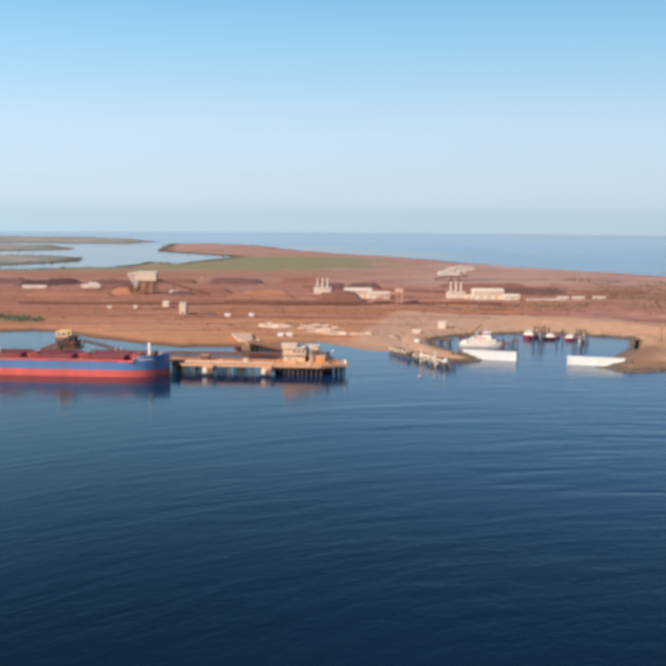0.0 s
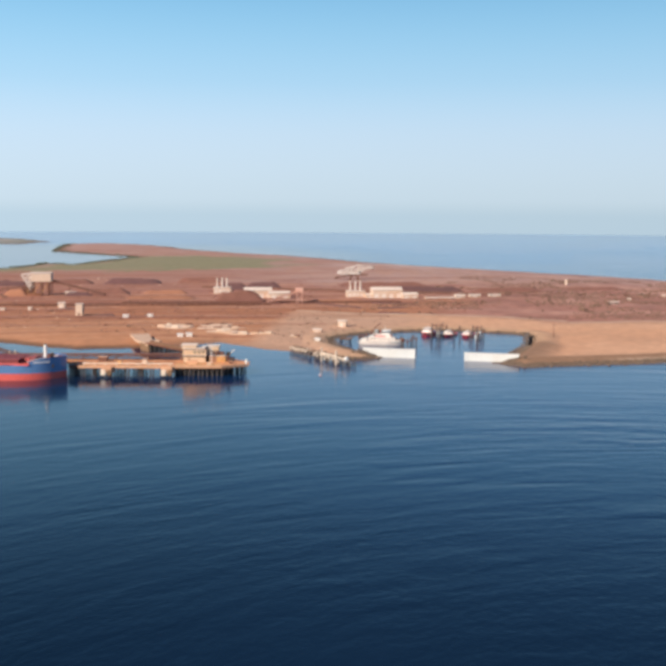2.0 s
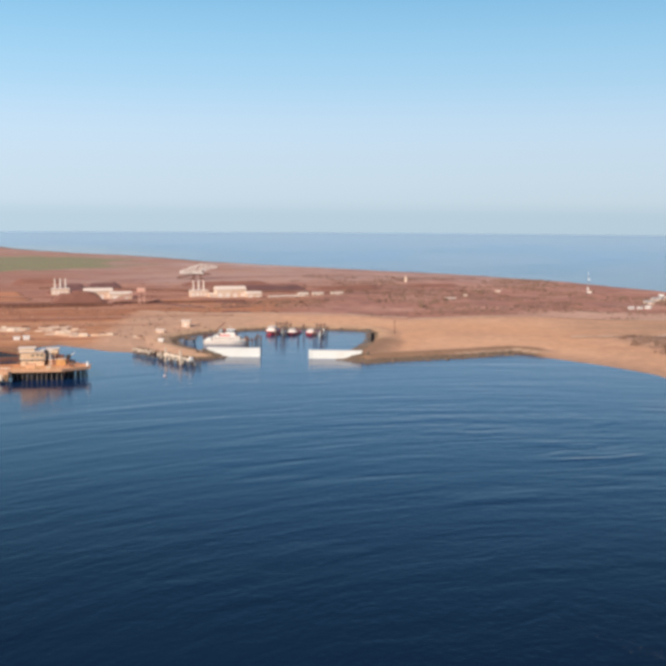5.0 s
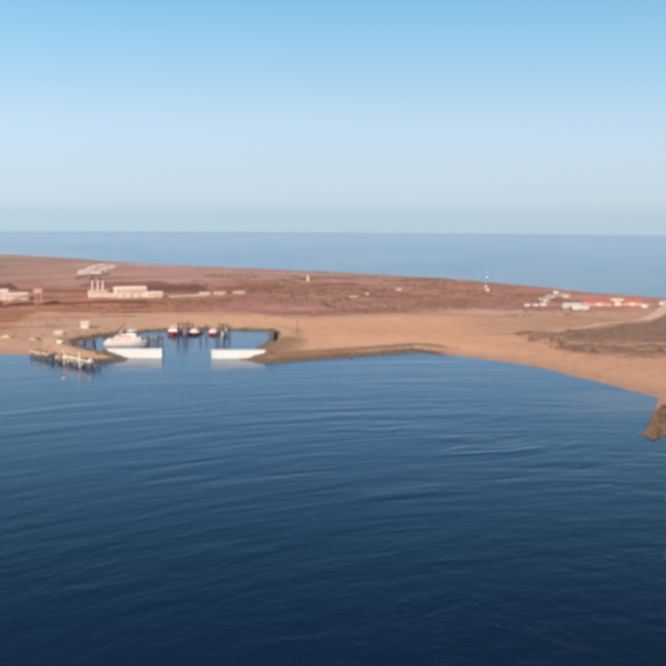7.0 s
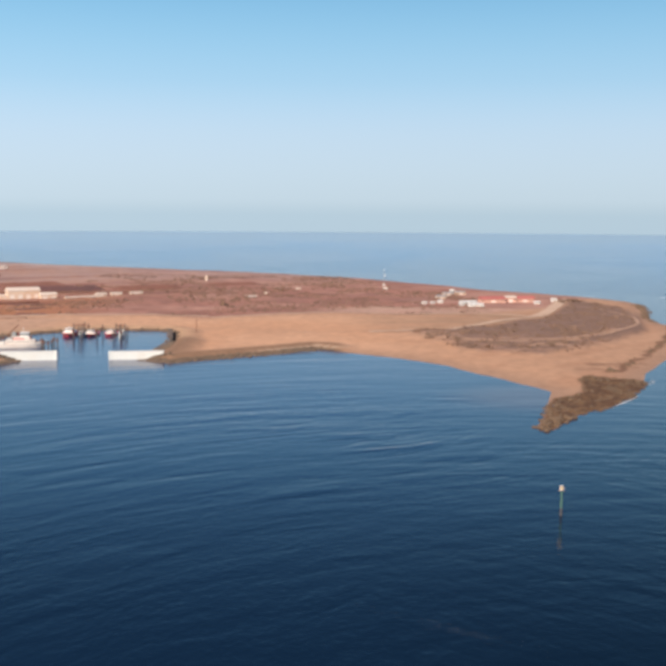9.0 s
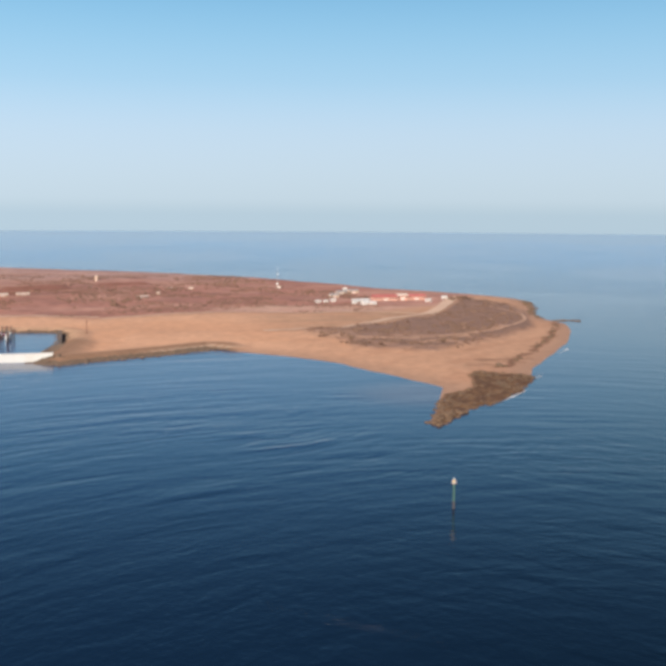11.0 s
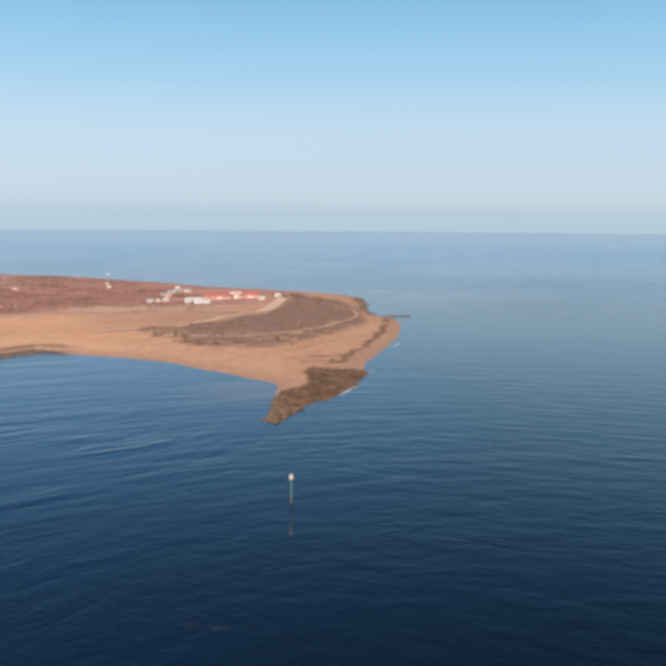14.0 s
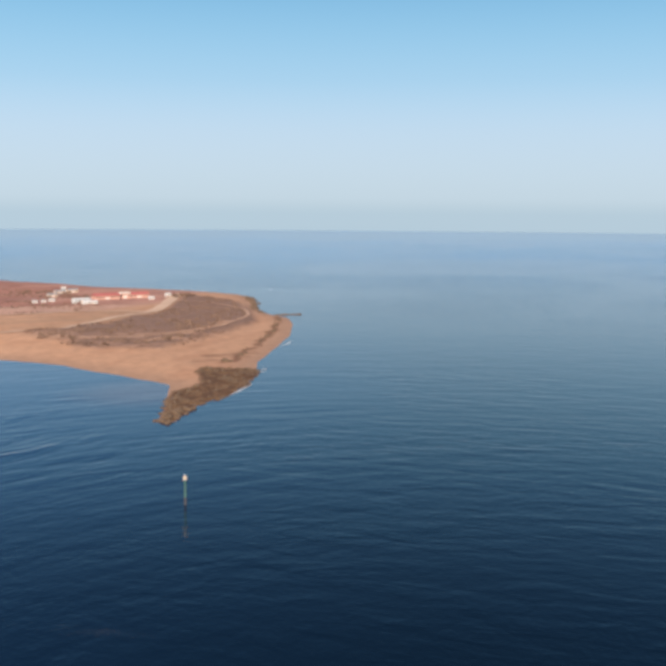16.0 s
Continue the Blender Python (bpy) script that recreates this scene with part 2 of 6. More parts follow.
# ---------------------------------------------------------------- the land's shape
WEST_SHORE = [(-1500, 250), (-800, 440), (-560, 530), (-502, 549), (-486, 566), (-465, 567), (-428, 555), (-387, 542), (-345, 538), (-312, 554),
              (-291, 568), (-274, 597), (-253, 590), (-228, 579), (-211, 575), (-193, 561), (-172, 553), (-160, 558), (-154, 569.5)]
BASIN = [(-158, 580), (-178, 592), (-197, 615), (-209, 646), (-197, 680), (-163, 710), (-131, 722), (-88, 718), (-79, 703), (-75, 646), (-77, 612), (-79, 580), (-81, 572)]
BEACH = [(-66, 563), (-52, 573), (-27, 587), (-1, 603), (21, 618), (47, 598), (71, 576), (92, 548), (109, 514), (121, 487), (130, 466), (124, 448), (113, 412),
         (102, 388), (105, 379), (110, 386), (125, 409), (136, 417), (148, 431), (163, 453), (181, 484), (196, 521), (226, 567), (261, 624), (292, 690), (305, 735), (300, 775)]
OCEAN = [(304, 811), (330, 880), (344, 936), (345, 978), (334, 1002), (303, 1043), (278, 1078), (237, 1117), (198, 1187), (154, 1248), (107, 1331), (53, 1376), (-4, 1433),
         (-63, 1472), (-128, 1508), (-245, 1575), (-362, 1651), (-498, 1740), (-622, 1868), (-754, 1979), (-879, 2037), (-1041, 2152), (-1184, 2319), (-1316, 2447), (-1519, 2555)]
LAGOON = [(-1580, 2430), (-1430, 2157), (-1285, 1925), (-1156, 1855), (-985, 1750), (-959, 1614), (-926, 1444), (-1006, 1467), (-981, 1411), (-953, 1300), (-992, 1276),
          (-1017, 1204), (-1063, 1163), (-1500, 1050), (-2300, 950), (-2300, 200)]
MAINLAND = WEST_SHORE + BASIN + BEACH + OCEAN + LAGOON
ISLANDS = [
    [(-1432, 1568), (-1348, 1597), (-1220, 1559), (-1137, 1443), (-1126, 1358), (-1150, 1255), (-1700, 1100), (-1900, 1450)],
    [(-1948, 2133), (-1764, 2124), (-1544, 1952), (-1537, 1851), (-1595, 1746), (-2300, 1500), (-2500, 2000)],
    [(-2644, 2895), (-2320, 2984), (-2048, 2869), (-1757, 2609), (-1693, 2372), (-1863, 2299), (-2063, 2258), (-3000, 2000), (-3300, 2700)],
]
SCRUB = [(87, 686), (96, 647), (112, 600), (130, 584), (151, 573), (176, 592), (207, 627), (237, 671), (263, 710), (298, 829), (312, 894), (305, 920), (285, 945), (250, 861), (212, 788), (160, 730), (118, 698)]
SAND = [(-235, 540), (-285, 790), (-179, 806), (-108, 803), (-66, 786), (-3, 812), (31, 819), (109, 806), (174, 822), (250, 880), (290, 965), (345, 1010), (420, 900), (340, 600), (150, 360), (60, 500), (-60, 540), (-170, 530)]
GREEN = [(-1100, 1130), (-1010, 1190), (-970, 1290), (-920, 1400), (-985, 1745), (-880, 1800), (-740, 1780), (-620, 1700), (-560, 1500), (-620, 1350), (-740, 1270), (-870, 1180), (-1000, 1090)]
SHELF = [(98, 376), (106, 376), (115, 384), (129, 407), (139, 413), (151, 428), (167, 450), (185, 482), (190, 496), (180, 502), (168, 506), (158, 505), (151, 494), (148, 477), (143, 461), (135, 450), (124, 446), (113, 420)]


def lattice(ix, iy, seed):
    h = np.sin(ix * 127.1 + iy * 311.7 + seed * 74.7) * 43758.5453
    return h - np.floor(h)


def value_noise(x, y, seed):
    ix, iy = np.floor(x), np.floor(y)
    fx, fy = x - ix, y - iy
    fx, fy = fx * fx * (3 - 2 * fx), fy * fy * (3 - 2 * fy)
    a, b = lattice(ix, iy, seed), lattice(ix + 1, iy, seed)
    c, d = lattice(ix, iy + 1, seed), lattice(ix + 1, iy + 1, seed)
    return a + (b - a) * fx + (c - a) * fy + (a - b - c + d) * fx * fy


def fbm(x, y, seed=0, octaves=4):
    total, amp, norm = 0, 1.0, 0
    for k in range(octaves):
        total = total + amp * value_noise(x * 2 ** k, y * 2 ** k, seed + k)
        norm += amp
        amp *= 0.5
    return total / norm


def inside_by(x, y, ring):
    """How far inside the ring a place lies; negative outside."""
    best = np.full(np.shape(x), 1e9)
    odd = np.zeros(np.shape(x), bool)
    for (x0, y0), (x1, y1) in zip(ring, ring[1:] + ring[:1]):
        ex, ey = x1 - x0, y1 - y0
        k = np.clip(((x - x0) * ex + (y - y0) * ey) / (ex * ex + ey * ey), 0, 1)
        best = np.minimum(best, np.hypot(x - x0 - k * ex, y - y0 - k * ey))
        if y0 != y1:
            odd ^= ((y0 > y) != (y1 > y)) & (x < ex * (y - y0) / ey + x0)
    return np.where(odd, best, -best)


def near_line(x, y, line):
    best = np.full(np.shape(x), 1e9)
    for (x0, y0), (x1, y1) in zip(line, line[1:]):
        ex, ey = x1 - x0, y1 - y0
        k = np.clip(((x - x0) * ex + (y - y0) * ey) / (ex * ex + ey * ey), 0, 1)
        best = np.minimum(best, np.hypot(x - x0 - k * ex, y - y0 - k * ey))
    return best


def step(a, b, v):
    k = np.clip((v - a) / (b - a), 0, 1)
    return k * k * (3 - 2 * k)


REVETMENT = BASIN[-4:] + BEACH[:5]
BASIN_BANK = WEST_SHORE[-3:] + BASIN


def terrain(x, y):
    """Height, and how strongly each kind of ground shows."""
    x, y = np.asarray(x, float), np.asarray(y, float)
    far = np.clip(np.hypot(x, y) / 600, 0.6, 4)
    wx = (fbm(x / (14 * far), y / (14 * far), 3) - 0.5) * 7 * far
    wy = (fbm(x / (14 * far), y / (14 * far), 9) - 0.5) * 7 * far
    calm = step(6, 40, near_line(x, y, BASIN_BANK + BEACH[:5]))
    wx, wy = wx * (0.25 + 0.75 * calm), wy * (0.25 + 0.75 * calm)
    px_, py_ = x + wx, y + wy
    d = inside_by(px_, py_, MAINLAND)
    isle = np.maximum.reduce([inside_by(px_, py_, r) for r in ISLANDS])
    rev = 1 - step(10, 26, near_line(x, y, REVETMENT))
    bank = 1 - step(8, 22, near_line(x, y, BASIN_BANK))
    west = (1 - step(-330, -240, x)) * (1 - step(650, 720, y))
    slope = 0.065 + 0.38 * rev + 0.30 * np.maximum(bank - rev, 0) + 0.16 * west
    top = 3.2 + 1.6 * np.maximum(rev, bank)
    z = np.where(d > 0, top * (1 - np.exp(-np.maximum(d, 0) * slope / top)), np.maximum(d * 0.12, -4))
    z = np.where(isle > 0, 2.0 * (1 - np.exp(-np.maximum(isle, 0) * 0.05)), np.where(d > 0, z, np.maximum(np.maximum(d, isle) * 0.12, -4)))
    inland = step(5, 60, d)
    shelf = step(-0.5, 4, inside_by(px_, py_, SHELF)) * (d > -2)
    lumpy = fbm(x / 3.5, y / 3.5, 21, 4)
    z = z + shelf * ((lumpy - 0.35) * 1.6 - 0.25 * np.clip(z, 0, 4))
    scrub = step(-6, 7, inside_by(x + wx * 2.5, y + wy * 2.5, SCRUB))
    z = z + scrub * (0.8 + 1.6 * fbm(x / 30, y / 30, 5)) + inland * (fbm(x / 45, y / 45, 7) - 0.5) * 1.6 + inland * (fbm(x / 9, y / 9, 8) - 0.5) * 0.5
    return z, d, isle, rev, bank, shelf, scrub, px_, py_


def ground_z(x, y):
    return float(terrain(np.array([x]), np.array([y]))[0][0])


def soil(x, y, z, d, isle, rev, bank, shelf, scrub, px_, py_):
    """Base colour of the ground by kind, the far land paled for haze."""
    c = np.empty((*x.shape, 3))
    c[:] = (0.36, 0.17, 0.125)

    def lay(mask, col):
        c[:] = c + (np.array(col) - c) * np.clip(mask, 0, 1)[..., None]
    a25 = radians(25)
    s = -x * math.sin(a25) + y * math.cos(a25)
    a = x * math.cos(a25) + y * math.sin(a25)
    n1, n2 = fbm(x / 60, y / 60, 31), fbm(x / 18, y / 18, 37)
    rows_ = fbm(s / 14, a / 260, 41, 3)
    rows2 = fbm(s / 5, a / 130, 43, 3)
    # distance haze put into the base colour: inland ground grows paler and pinker
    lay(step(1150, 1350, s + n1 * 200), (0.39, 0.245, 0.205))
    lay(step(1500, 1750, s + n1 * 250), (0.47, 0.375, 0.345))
    yard = 1 - step(-230, -150, x + (n1 - 0.5) * 120)
    lay(yard * (1 - step(860, 960, s + (n1 - 0.5) * 160)), (0.385, 0.165, 0.085))
    lay(yard * (1 - step(700, 800, s + (n1 - 0.5) * 120)), (0.43, 0.20, 0.105))
    lay(yard * step(0.52, 0.68, rows_) * 0.7, (0.26, 0.10, 0.065))
    lay(yard * step(0.56, 0.70, rows2) * 0.6, (0.50, 0.27, 0.16))
    lay(yard * step(0.58, 0.7, fbm(s / 20, a / 90, 51)) * 0.45, (0.21, 0.085, 0.06))
    lay(yard * (1 - step(-560, -400, x + (n1 - 0.5) * 120)) * 0.5, (0.29, 0.115, 0.07))
    low = (1 - yard) * step(780, 830, y)
    lay(low * step(0.5, 0.7, n2) * 0.5, (0.20, 0.095, 0.075))
    lay(low * step(0.6, 0.75, rows2) * 0.4, (0.40, 0.23, 0.175))
    lay(low * step(0.52, 0.66, fbm(x / 70, y / 28, 101)) * 0.55, (0.47, 0.265, 0.20))
    lay(low * step(0.56, 0.68, fbm(x / 45, y / 30, 107)) * 0.5, (0.235, 0.115, 0.09))
    lay(step(-12, 10, inside_by(px_, py_, SAND)), (0.55, 0.31, 0.19))
    pale = step(815, 835, y + (n2 - 0.5) * 30) * (1 - step(862, 890, y + (n1 - 0.5) * 40)) * step(10, 80, x) * (1 - step(215, 260, x))
    lay(pale * (0.5 + 0.5 * step(0.4, 0.6, fbm(x / 70, y / 9, 121))), (0.49, 0.305, 0.225))
    lay(step(-12, 10, inside_by(px_, py_, SAND)) * step(0.45, 0.7, n1) * 0.55, (0.51, 0.265, 0.15))
    lay(step(-12, 10, inside_by(px_, py_, SAND)) * step(0.5, 0.68, fbm(x / 110, y / 16, 61)) * 0.35, (0.45, 0.265, 0.17))
    arm = step(-12, 10, inside_by(px_, py_, SAND)) * (1 - step(-190, -150, x)) * (1 - step(770, 800, y))
    lay(arm * 0.6, (0.43, 0.27, 0.19))
    # duller sand out on the spit
    spit = step(-12, 10, inside_by(px_, py_, SAND)) * step(30, 150, x)
    lay(spit * 0.85, (0.44, 0.25, 0.155))
    lay(spit * step(0.5, 0.66, fbm((x + y) / 60, (y - x) / 14, 111)) * 0.45, (0.38, 0.195, 0.115))
    # the sparse strip behind the beach
    strip = step(680, 715, y) * (1 - step(795, 825, y)) * step(40, 90, x) * (1 - step(170, 230, x))
    lay(strip * step(0.35, 0.6, fbm(x / 60, y / 10, 63)) * 0.75, (0.36, 0.22, 0.14))
    patchy = step(0.34, 0.52, fbm(x / 16, y / 10, 67))
    upper = step(0, 60, (y - 640) + 0.55 * (x - 110))
    lay(scrub * np.maximum(0.6 + 0.3 * patchy, 0.88 * upper), (0.205, 0.125, 0.097))
    lay(scrub * step(0.55, 0.7, fbm(x / 7, y / 7, 71)) * 0.5, (0.16, 0.098, 0.066))
    bare = (1 - upper) * step(0.53, 0.61, fbm(x / 34, y / 12, 73)) + (1 - step(2, 6, near_line(x + (n2 - 0.5) * 14, y, [(120, 640), (150, 632), (190, 640), (240, 700)])))
    lay(scrub * bare * 0.75, (0.46, 0.275, 0.18))
    # mangrove flat and islands, their colours lightened and greyed for haze too
    lay(step(-30, 40, inside_by(px_ + (n1 - 0.5) * 160, py_ + (n2 - 0.5) * 160, GREEN)) * (0.75 + 0.25 * n2), (0.215, 0.205, 0.115))
    lay((isle > -5) * 1.0, (0.25, 0.245, 0.205))
    lay((isle > -5) * step(0.45, 0.6, n1), (0.34, 0.285, 0.26))
    lay((isle > -5) * step(15, 70, 110 - isle) * 0.6, (0.16, 0.18, 0.14))
    lay((1 - step(14, 34, np.hypot((x + 545) * 0.7, y - 604))) * step(0.35, 0.6, n2) * 0.9, (0.19, 0.19, 0.085))
    # shore: damp sand, dark stone toe
    shore = (d > -8) & (y < 1100)
    lay(shore * (1 - step(0.05, 1.3, z)) * (1 - rev) * 0.8, (0.33, 0.20, 0.135))
    lay(bank * (1 - step(2.0, 3.6, z)) * 0.8, (0.42, 0.27, 0.17))
    lay(rev * (1 - step(3.0, 4.2, z)), (0.25, 0.145, 0.09))
    lay(rev * step(-30, -5, x) * step(1.3, 1.6, z) * (1 - step(1.9, 2.3, z)) * 0.6, (0.46, 0.34, 0.25))
    lay(np.maximum(rev, bank) * (1 - step(0.5, 1.3, z)), (0.08, 0.06, 0.048))
    west = (1 - step(-330, -250, x)) * (d < 40)
    lay(west * (1 - step(0.6, 1.8, z)), (0.16, 0.085, 0.05))
    lay(shelf, (0.115, 0.062, 0.036))
    lay(shelf * step(0.5, 0.62, fbm(x / 3, y / 3, 77)), (0.175, 0.098, 0.052))
    # dark drift line along the ocean side
    drift = near_line(x + (n2 - 0.5) * 16, y, [(176, 521), (184, 524), (198, 546), (228, 596), (258, 648), (280, 695), (296, 735), (306, 757)])
    lay((1 - step(1, 3.6, drift)) * step(0.25, 0.5, n2) * 0.85, (0.17, 0.082, 0.05))
    weed = np.minimum(near_line(x, y, [(163, 528), (196, 538)]), near_line(x, y, [(172, 546), (206, 556)]))
    lay((1 - step(2, 8, weed)) * step(0.38, 0.6, fbm(x / 20, y / 5, 115)) * 0.8, (0.20, 0.105, 0.065))
    return c


def ground_material():
    m = bpy.data.materials.new("soil_and_sand")
    m.use_nodes = True
    n, l = m.node_tree.nodes, m.node_tree.links
    bsdf = n["Principled BSDF"]
    bsdf.inputs["Roughness"].default_value = 0.95
    bsdf.inputs["Specular IOR Level"].default_value = 0.15
    at = n.new("ShaderNodeAttribute")
    at.attribute_name = "soil"
    tc = n.new("ShaderNodeTexCoord")
    fine, grain = n.new("ShaderNodeTexNoise"), n.new("ShaderNodeTexNoise")
    fine.inputs["Scale"].default_value, fine.inputs["Detail"].default_value = 0.18, 8
    grain.inputs["Scale"].default_value, grain.inputs["Detail"].default_value = 0.9, 6
    l.new(tc.outputs["Object"], fine.inputs["Vector"])
    l.new(tc.outputs["Object"], grain.inputs["Vector"])
    mul = n.new("ShaderNodeMath")
    mul.operation = "MULTIPLY_ADD"
    l.new(grain.outputs[0], mul.inputs[0])
    mul.inputs[1].default_value = 0.6
    l.new(fine.outputs[0], mul.inputs[2])
    mr = n.new("ShaderNodeMapRange")
    mr.inputs[1].default_value, mr.inputs[2].default_value, mr.inputs[3].default_value, mr.inputs[4].default_value = 0.5, 1.15, 0.8, 1.2
    l.new(mul.outputs[0], mr.inputs[0])
    sc = n.new("ShaderNodeVectorMath")
    sc.operation = "SCALE"
    l.new(at.outputs["Color"], sc.inputs[0])
    l.new(mr.outputs[0], sc.inputs["Scale"])
    l.new(sc.outputs[0], bsdf.inputs["Base Color"])
    b = n.new("ShaderNodeBump")
    b.inputs["Strength"].default_value, b.inputs["Distance"].default_value = 0.5, 0.5
    l.new(mul.outputs[0], b.inputs["Height"])
    l.new(b.outputs[0], bsdf.inputs["Normal"])
    return m


def build_ground():
    az = np.radians(np.linspace(-56, 34, 760))
    rr = np.exp(np.linspace(math.log(345), math.log(4300), 470))
    R, A = np.meshgrid(rr, az, indexing="ij")
    X, Y = R * np.sin(A), R * np.cos(A)
    parts_ = terrain(X, Y)
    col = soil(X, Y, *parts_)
    z = parts_[0]
    nr, na = X.shape
    me = bpy.data.meshes.new("ground")
    me.vertices.add(nr * na)
    me.vertices.foreach_set("co", np.stack([X, Y, z], -1).astype(np.float32).ravel())
    i = (np.arange(nr - 1)[:, None] * na + np.arange(na - 1)).ravel()
    i = i[np.maximum.reduce([z.ravel()[i], z.ravel()[i + 1], z.ravel()[i + na], z.ravel()[i + na + 1]]) > -3.5]
    quads = np.stack([i, i + 1, i + na + 1, i + na], -1)
    me.loops.add(quads.size)
    me.polygons.add(len(quads))
    me.loops.foreach_set("vertex_index", quads.ravel().astype(np.int32))
    me.polygons.foreach_set("loop_start", (np.arange(len(quads)) * 4).astype(np.int32))
    me.polygons.foreach_set("use_smooth", np.ones(len(quads), bool))
    me.update()
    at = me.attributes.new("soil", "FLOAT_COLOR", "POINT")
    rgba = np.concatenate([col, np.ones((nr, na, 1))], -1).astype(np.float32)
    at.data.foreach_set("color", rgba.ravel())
    me.materials.append(ground_material())
    return tagged(new("ground", me), "red earth, orange sand and grey-brown scrubland of a low coast", "ground", kind="structure")


def build_water():
    bm = bmesh.new()
    bmesh.ops.create_circle(bm, cap_ends=True, segments=256, radius=4960)
    me = bpy.data.meshes.new("water")
    bm.to_mesh(me)
    bm.free()
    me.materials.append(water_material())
    return tagged(new("water", me), "calm deep-blue sea with low ripples", "water", kind="structure")


build_ground()
build_water()


# ---------------------------------------------------------------- building helpers
def thing(name, x, y, z, turn, label, category, group=""):
    ob = new(name)
    ob.empty_display_size = 0.5
    ob.matrix_basis = pose(x, y, z, 0, 0, turn)
    return tagged(ob, label, category, group)


def mesh_of(name, bm, mat, smooth=False):
    me = bpy.data.meshes.new(name)
    bmesh.ops.recalc_face_normals(bm, faces=bm.faces)
    bm.to_mesh(me)
    bm.free()
    if smooth:
        me.polygons.foreach_set("use_smooth", np.ones(len(me.polygons), bool))
    me.materials.append(M[mat])
    return me


def part(name, bm, mat, parent, label="", smooth=False, at=None):
    """One bmesh, or a mesh already made, as one object under a thing."""
    me = bm if isinstance(bm, bpy.types.Mesh) else mesh_of(name, bm, mat, smooth)
    ob = new(name, me)
    ob.parent = parent
    if at is not None:
        ob.matrix_basis = at
    if label:
        tagged(ob, label)
    return ob


def box(x0, x1, y0, y1, z0, z1, bevel=0.0, bm=None):
    bm = bm or bmesh.new()
    m = Matrix.Translation(((x0 + x1) / 2, (y0 + y1) / 2, (z0 + z1) / 2)) @ Matrix.Diagonal((x1 - x0, y1 - y0, z1 - z0, 1))
    made = bmesh.ops.create_cube(bm, size=1, matrix=m)
    if bevel:
        edges = {e for v in made["verts"] for e in v.link_edges}
        bmesh.ops.bevel(bm, geom=list(edges), offset=bevel, segments=1, affect="EDGES")
    return bm


def rod(p0, p1, r0, r1=None, seg=8, bm=None):
    bm = bm or bmesh.new()
    a, b = Vector(p0), Vector(p1)
    turn = (b - a).to_track_quat("Z", "Y").to_matrix().to_4x4()
    m = Matrix.Translation((a + b) / 2) @ turn
    bmesh.ops.create_cone(bm, cap_ends=True, segments=seg, radius1=r0, radius2=r0 if r1 is None else r1, depth=(b - a).length, matrix=m)
    return bm


def beam(p0, p1, w, h=None, bm=None):
    bm = bm or bmesh.new()
    a, b = Vector(p0), Vector(p1)
    turn = (b - a).to_track_quat("X", "Z").to_matrix().to_4x4()
    m = Matrix.Translation((a + b) / 2) @ turn @ Matrix.Diagonal(((b - a).length, w, h or w, 1))
    bmesh.ops.create_cube(bm, size=1, matrix=m)
    return bm


def truss(p0, p1, w, h, bars, t=0.25, bm=None):
    """A lattice girder between two points: four chords, posts and diagonals."""
    bm = bm or bmesh.new()
    a, b = Vector(p0), Vector(p1)
    d = (b - a).normalized()
    side = d.cross(Vector((0, 0, 1))).normalized() * w / 2
    up = side.cross(d).normalized() * h / 2
    corners = [side + up, side - up, -side - up, -side + up]
    for c in corners:
        beam(a + c, b + c, t, t, bm)
    for k in range(bars):
        p, q = a + (b - a) * (k / bars), a + (b - a) * ((k + 1) / bars)
        beam(p + corners[0], q + corners[1], t * 0.7, t * 0.7, bm)
        beam(p + corners[3], q + corners[2], t * 0.7, t * 0.7, bm)
        beam(p + corners[0], p + corners[1], t * 0.7, t * 0.7, bm)
        beam(p + corners[3], p + corners[2], t * 0.7, t * 0.7, bm)
        beam(p + corners[0], p + corners[3], t * 0.7, t * 0.7, bm)
    return bm


def prism(outline, z0, z1):
    bm = bmesh.new()
    lo = [bm.verts.new((x, y, z0)) for x, y in outline]
    hi = [bm.verts.new((x, y, z1)) for x, y in outline]
    bm.faces.new(hi)
    bm.faces.new(lo[::-1])
    for i in range(len(outline)):
        j = (i + 1) % len(outline)
        bm.faces.new((lo[i], lo[j], hi[j], hi[i]))
    return bm


def gable(x0, x1, y0, y1, z0, z1, over=0.4):
    """A pitched roof, ridge along x, with a thickness at its eaves."""
    bm = bmesh.new()
    ym = (y0 + y1) / 2
    ends = []
    for x in (x0 - over, x1 + over):
        ends.append([bm.verts.new((x, y, z)) for y, z in ((y0 - over, z0 - 0.12), (y0 - over, z0 + 0.12), (ym, z1), (y1 + over, z0 + 0.12), (y1 + over, z0 - 0.12))])
    a, b = ends
    bm.faces.new(a[::-1])
    bm.faces.new(b)
    for i in range(5):
        j = (i + 1) % 5
        bm.faces.new((a[i], a[j], b[j], b[i]))
    return bm


def ribbed_lid(x0, x1, y0, y1, z0, z1, ribs):
    """A flat cover with raised ribs across it, in one piece."""
    prof = [(x0, z0), (x0, z1)]
    for i in range(ribs):
        u = x0 + (x1 - x0) * (i + 0.5) / ribs
        prof += [(u - 0.35, z1), (u - 0.2, z1 + 0.3), (u + 0.2, z1 + 0.3), (u + 0.35, z1)]
    prof += [(x1, z1), (x1, z0)]
    bm = bmesh.new()
    a = [bm.verts.new((x, y0, z)) for x, z in prof]
    b = [bm.verts.new((x, y1, z)) for x, z in prof]
    bm.faces.new(a[::-1])
    bm.faces.new(b)
    for i in range(len(prof)):
        j = (i + 1) % len(prof)
        bm.faces.new((a[i], a[j], b[j], b[i]))
    return bm


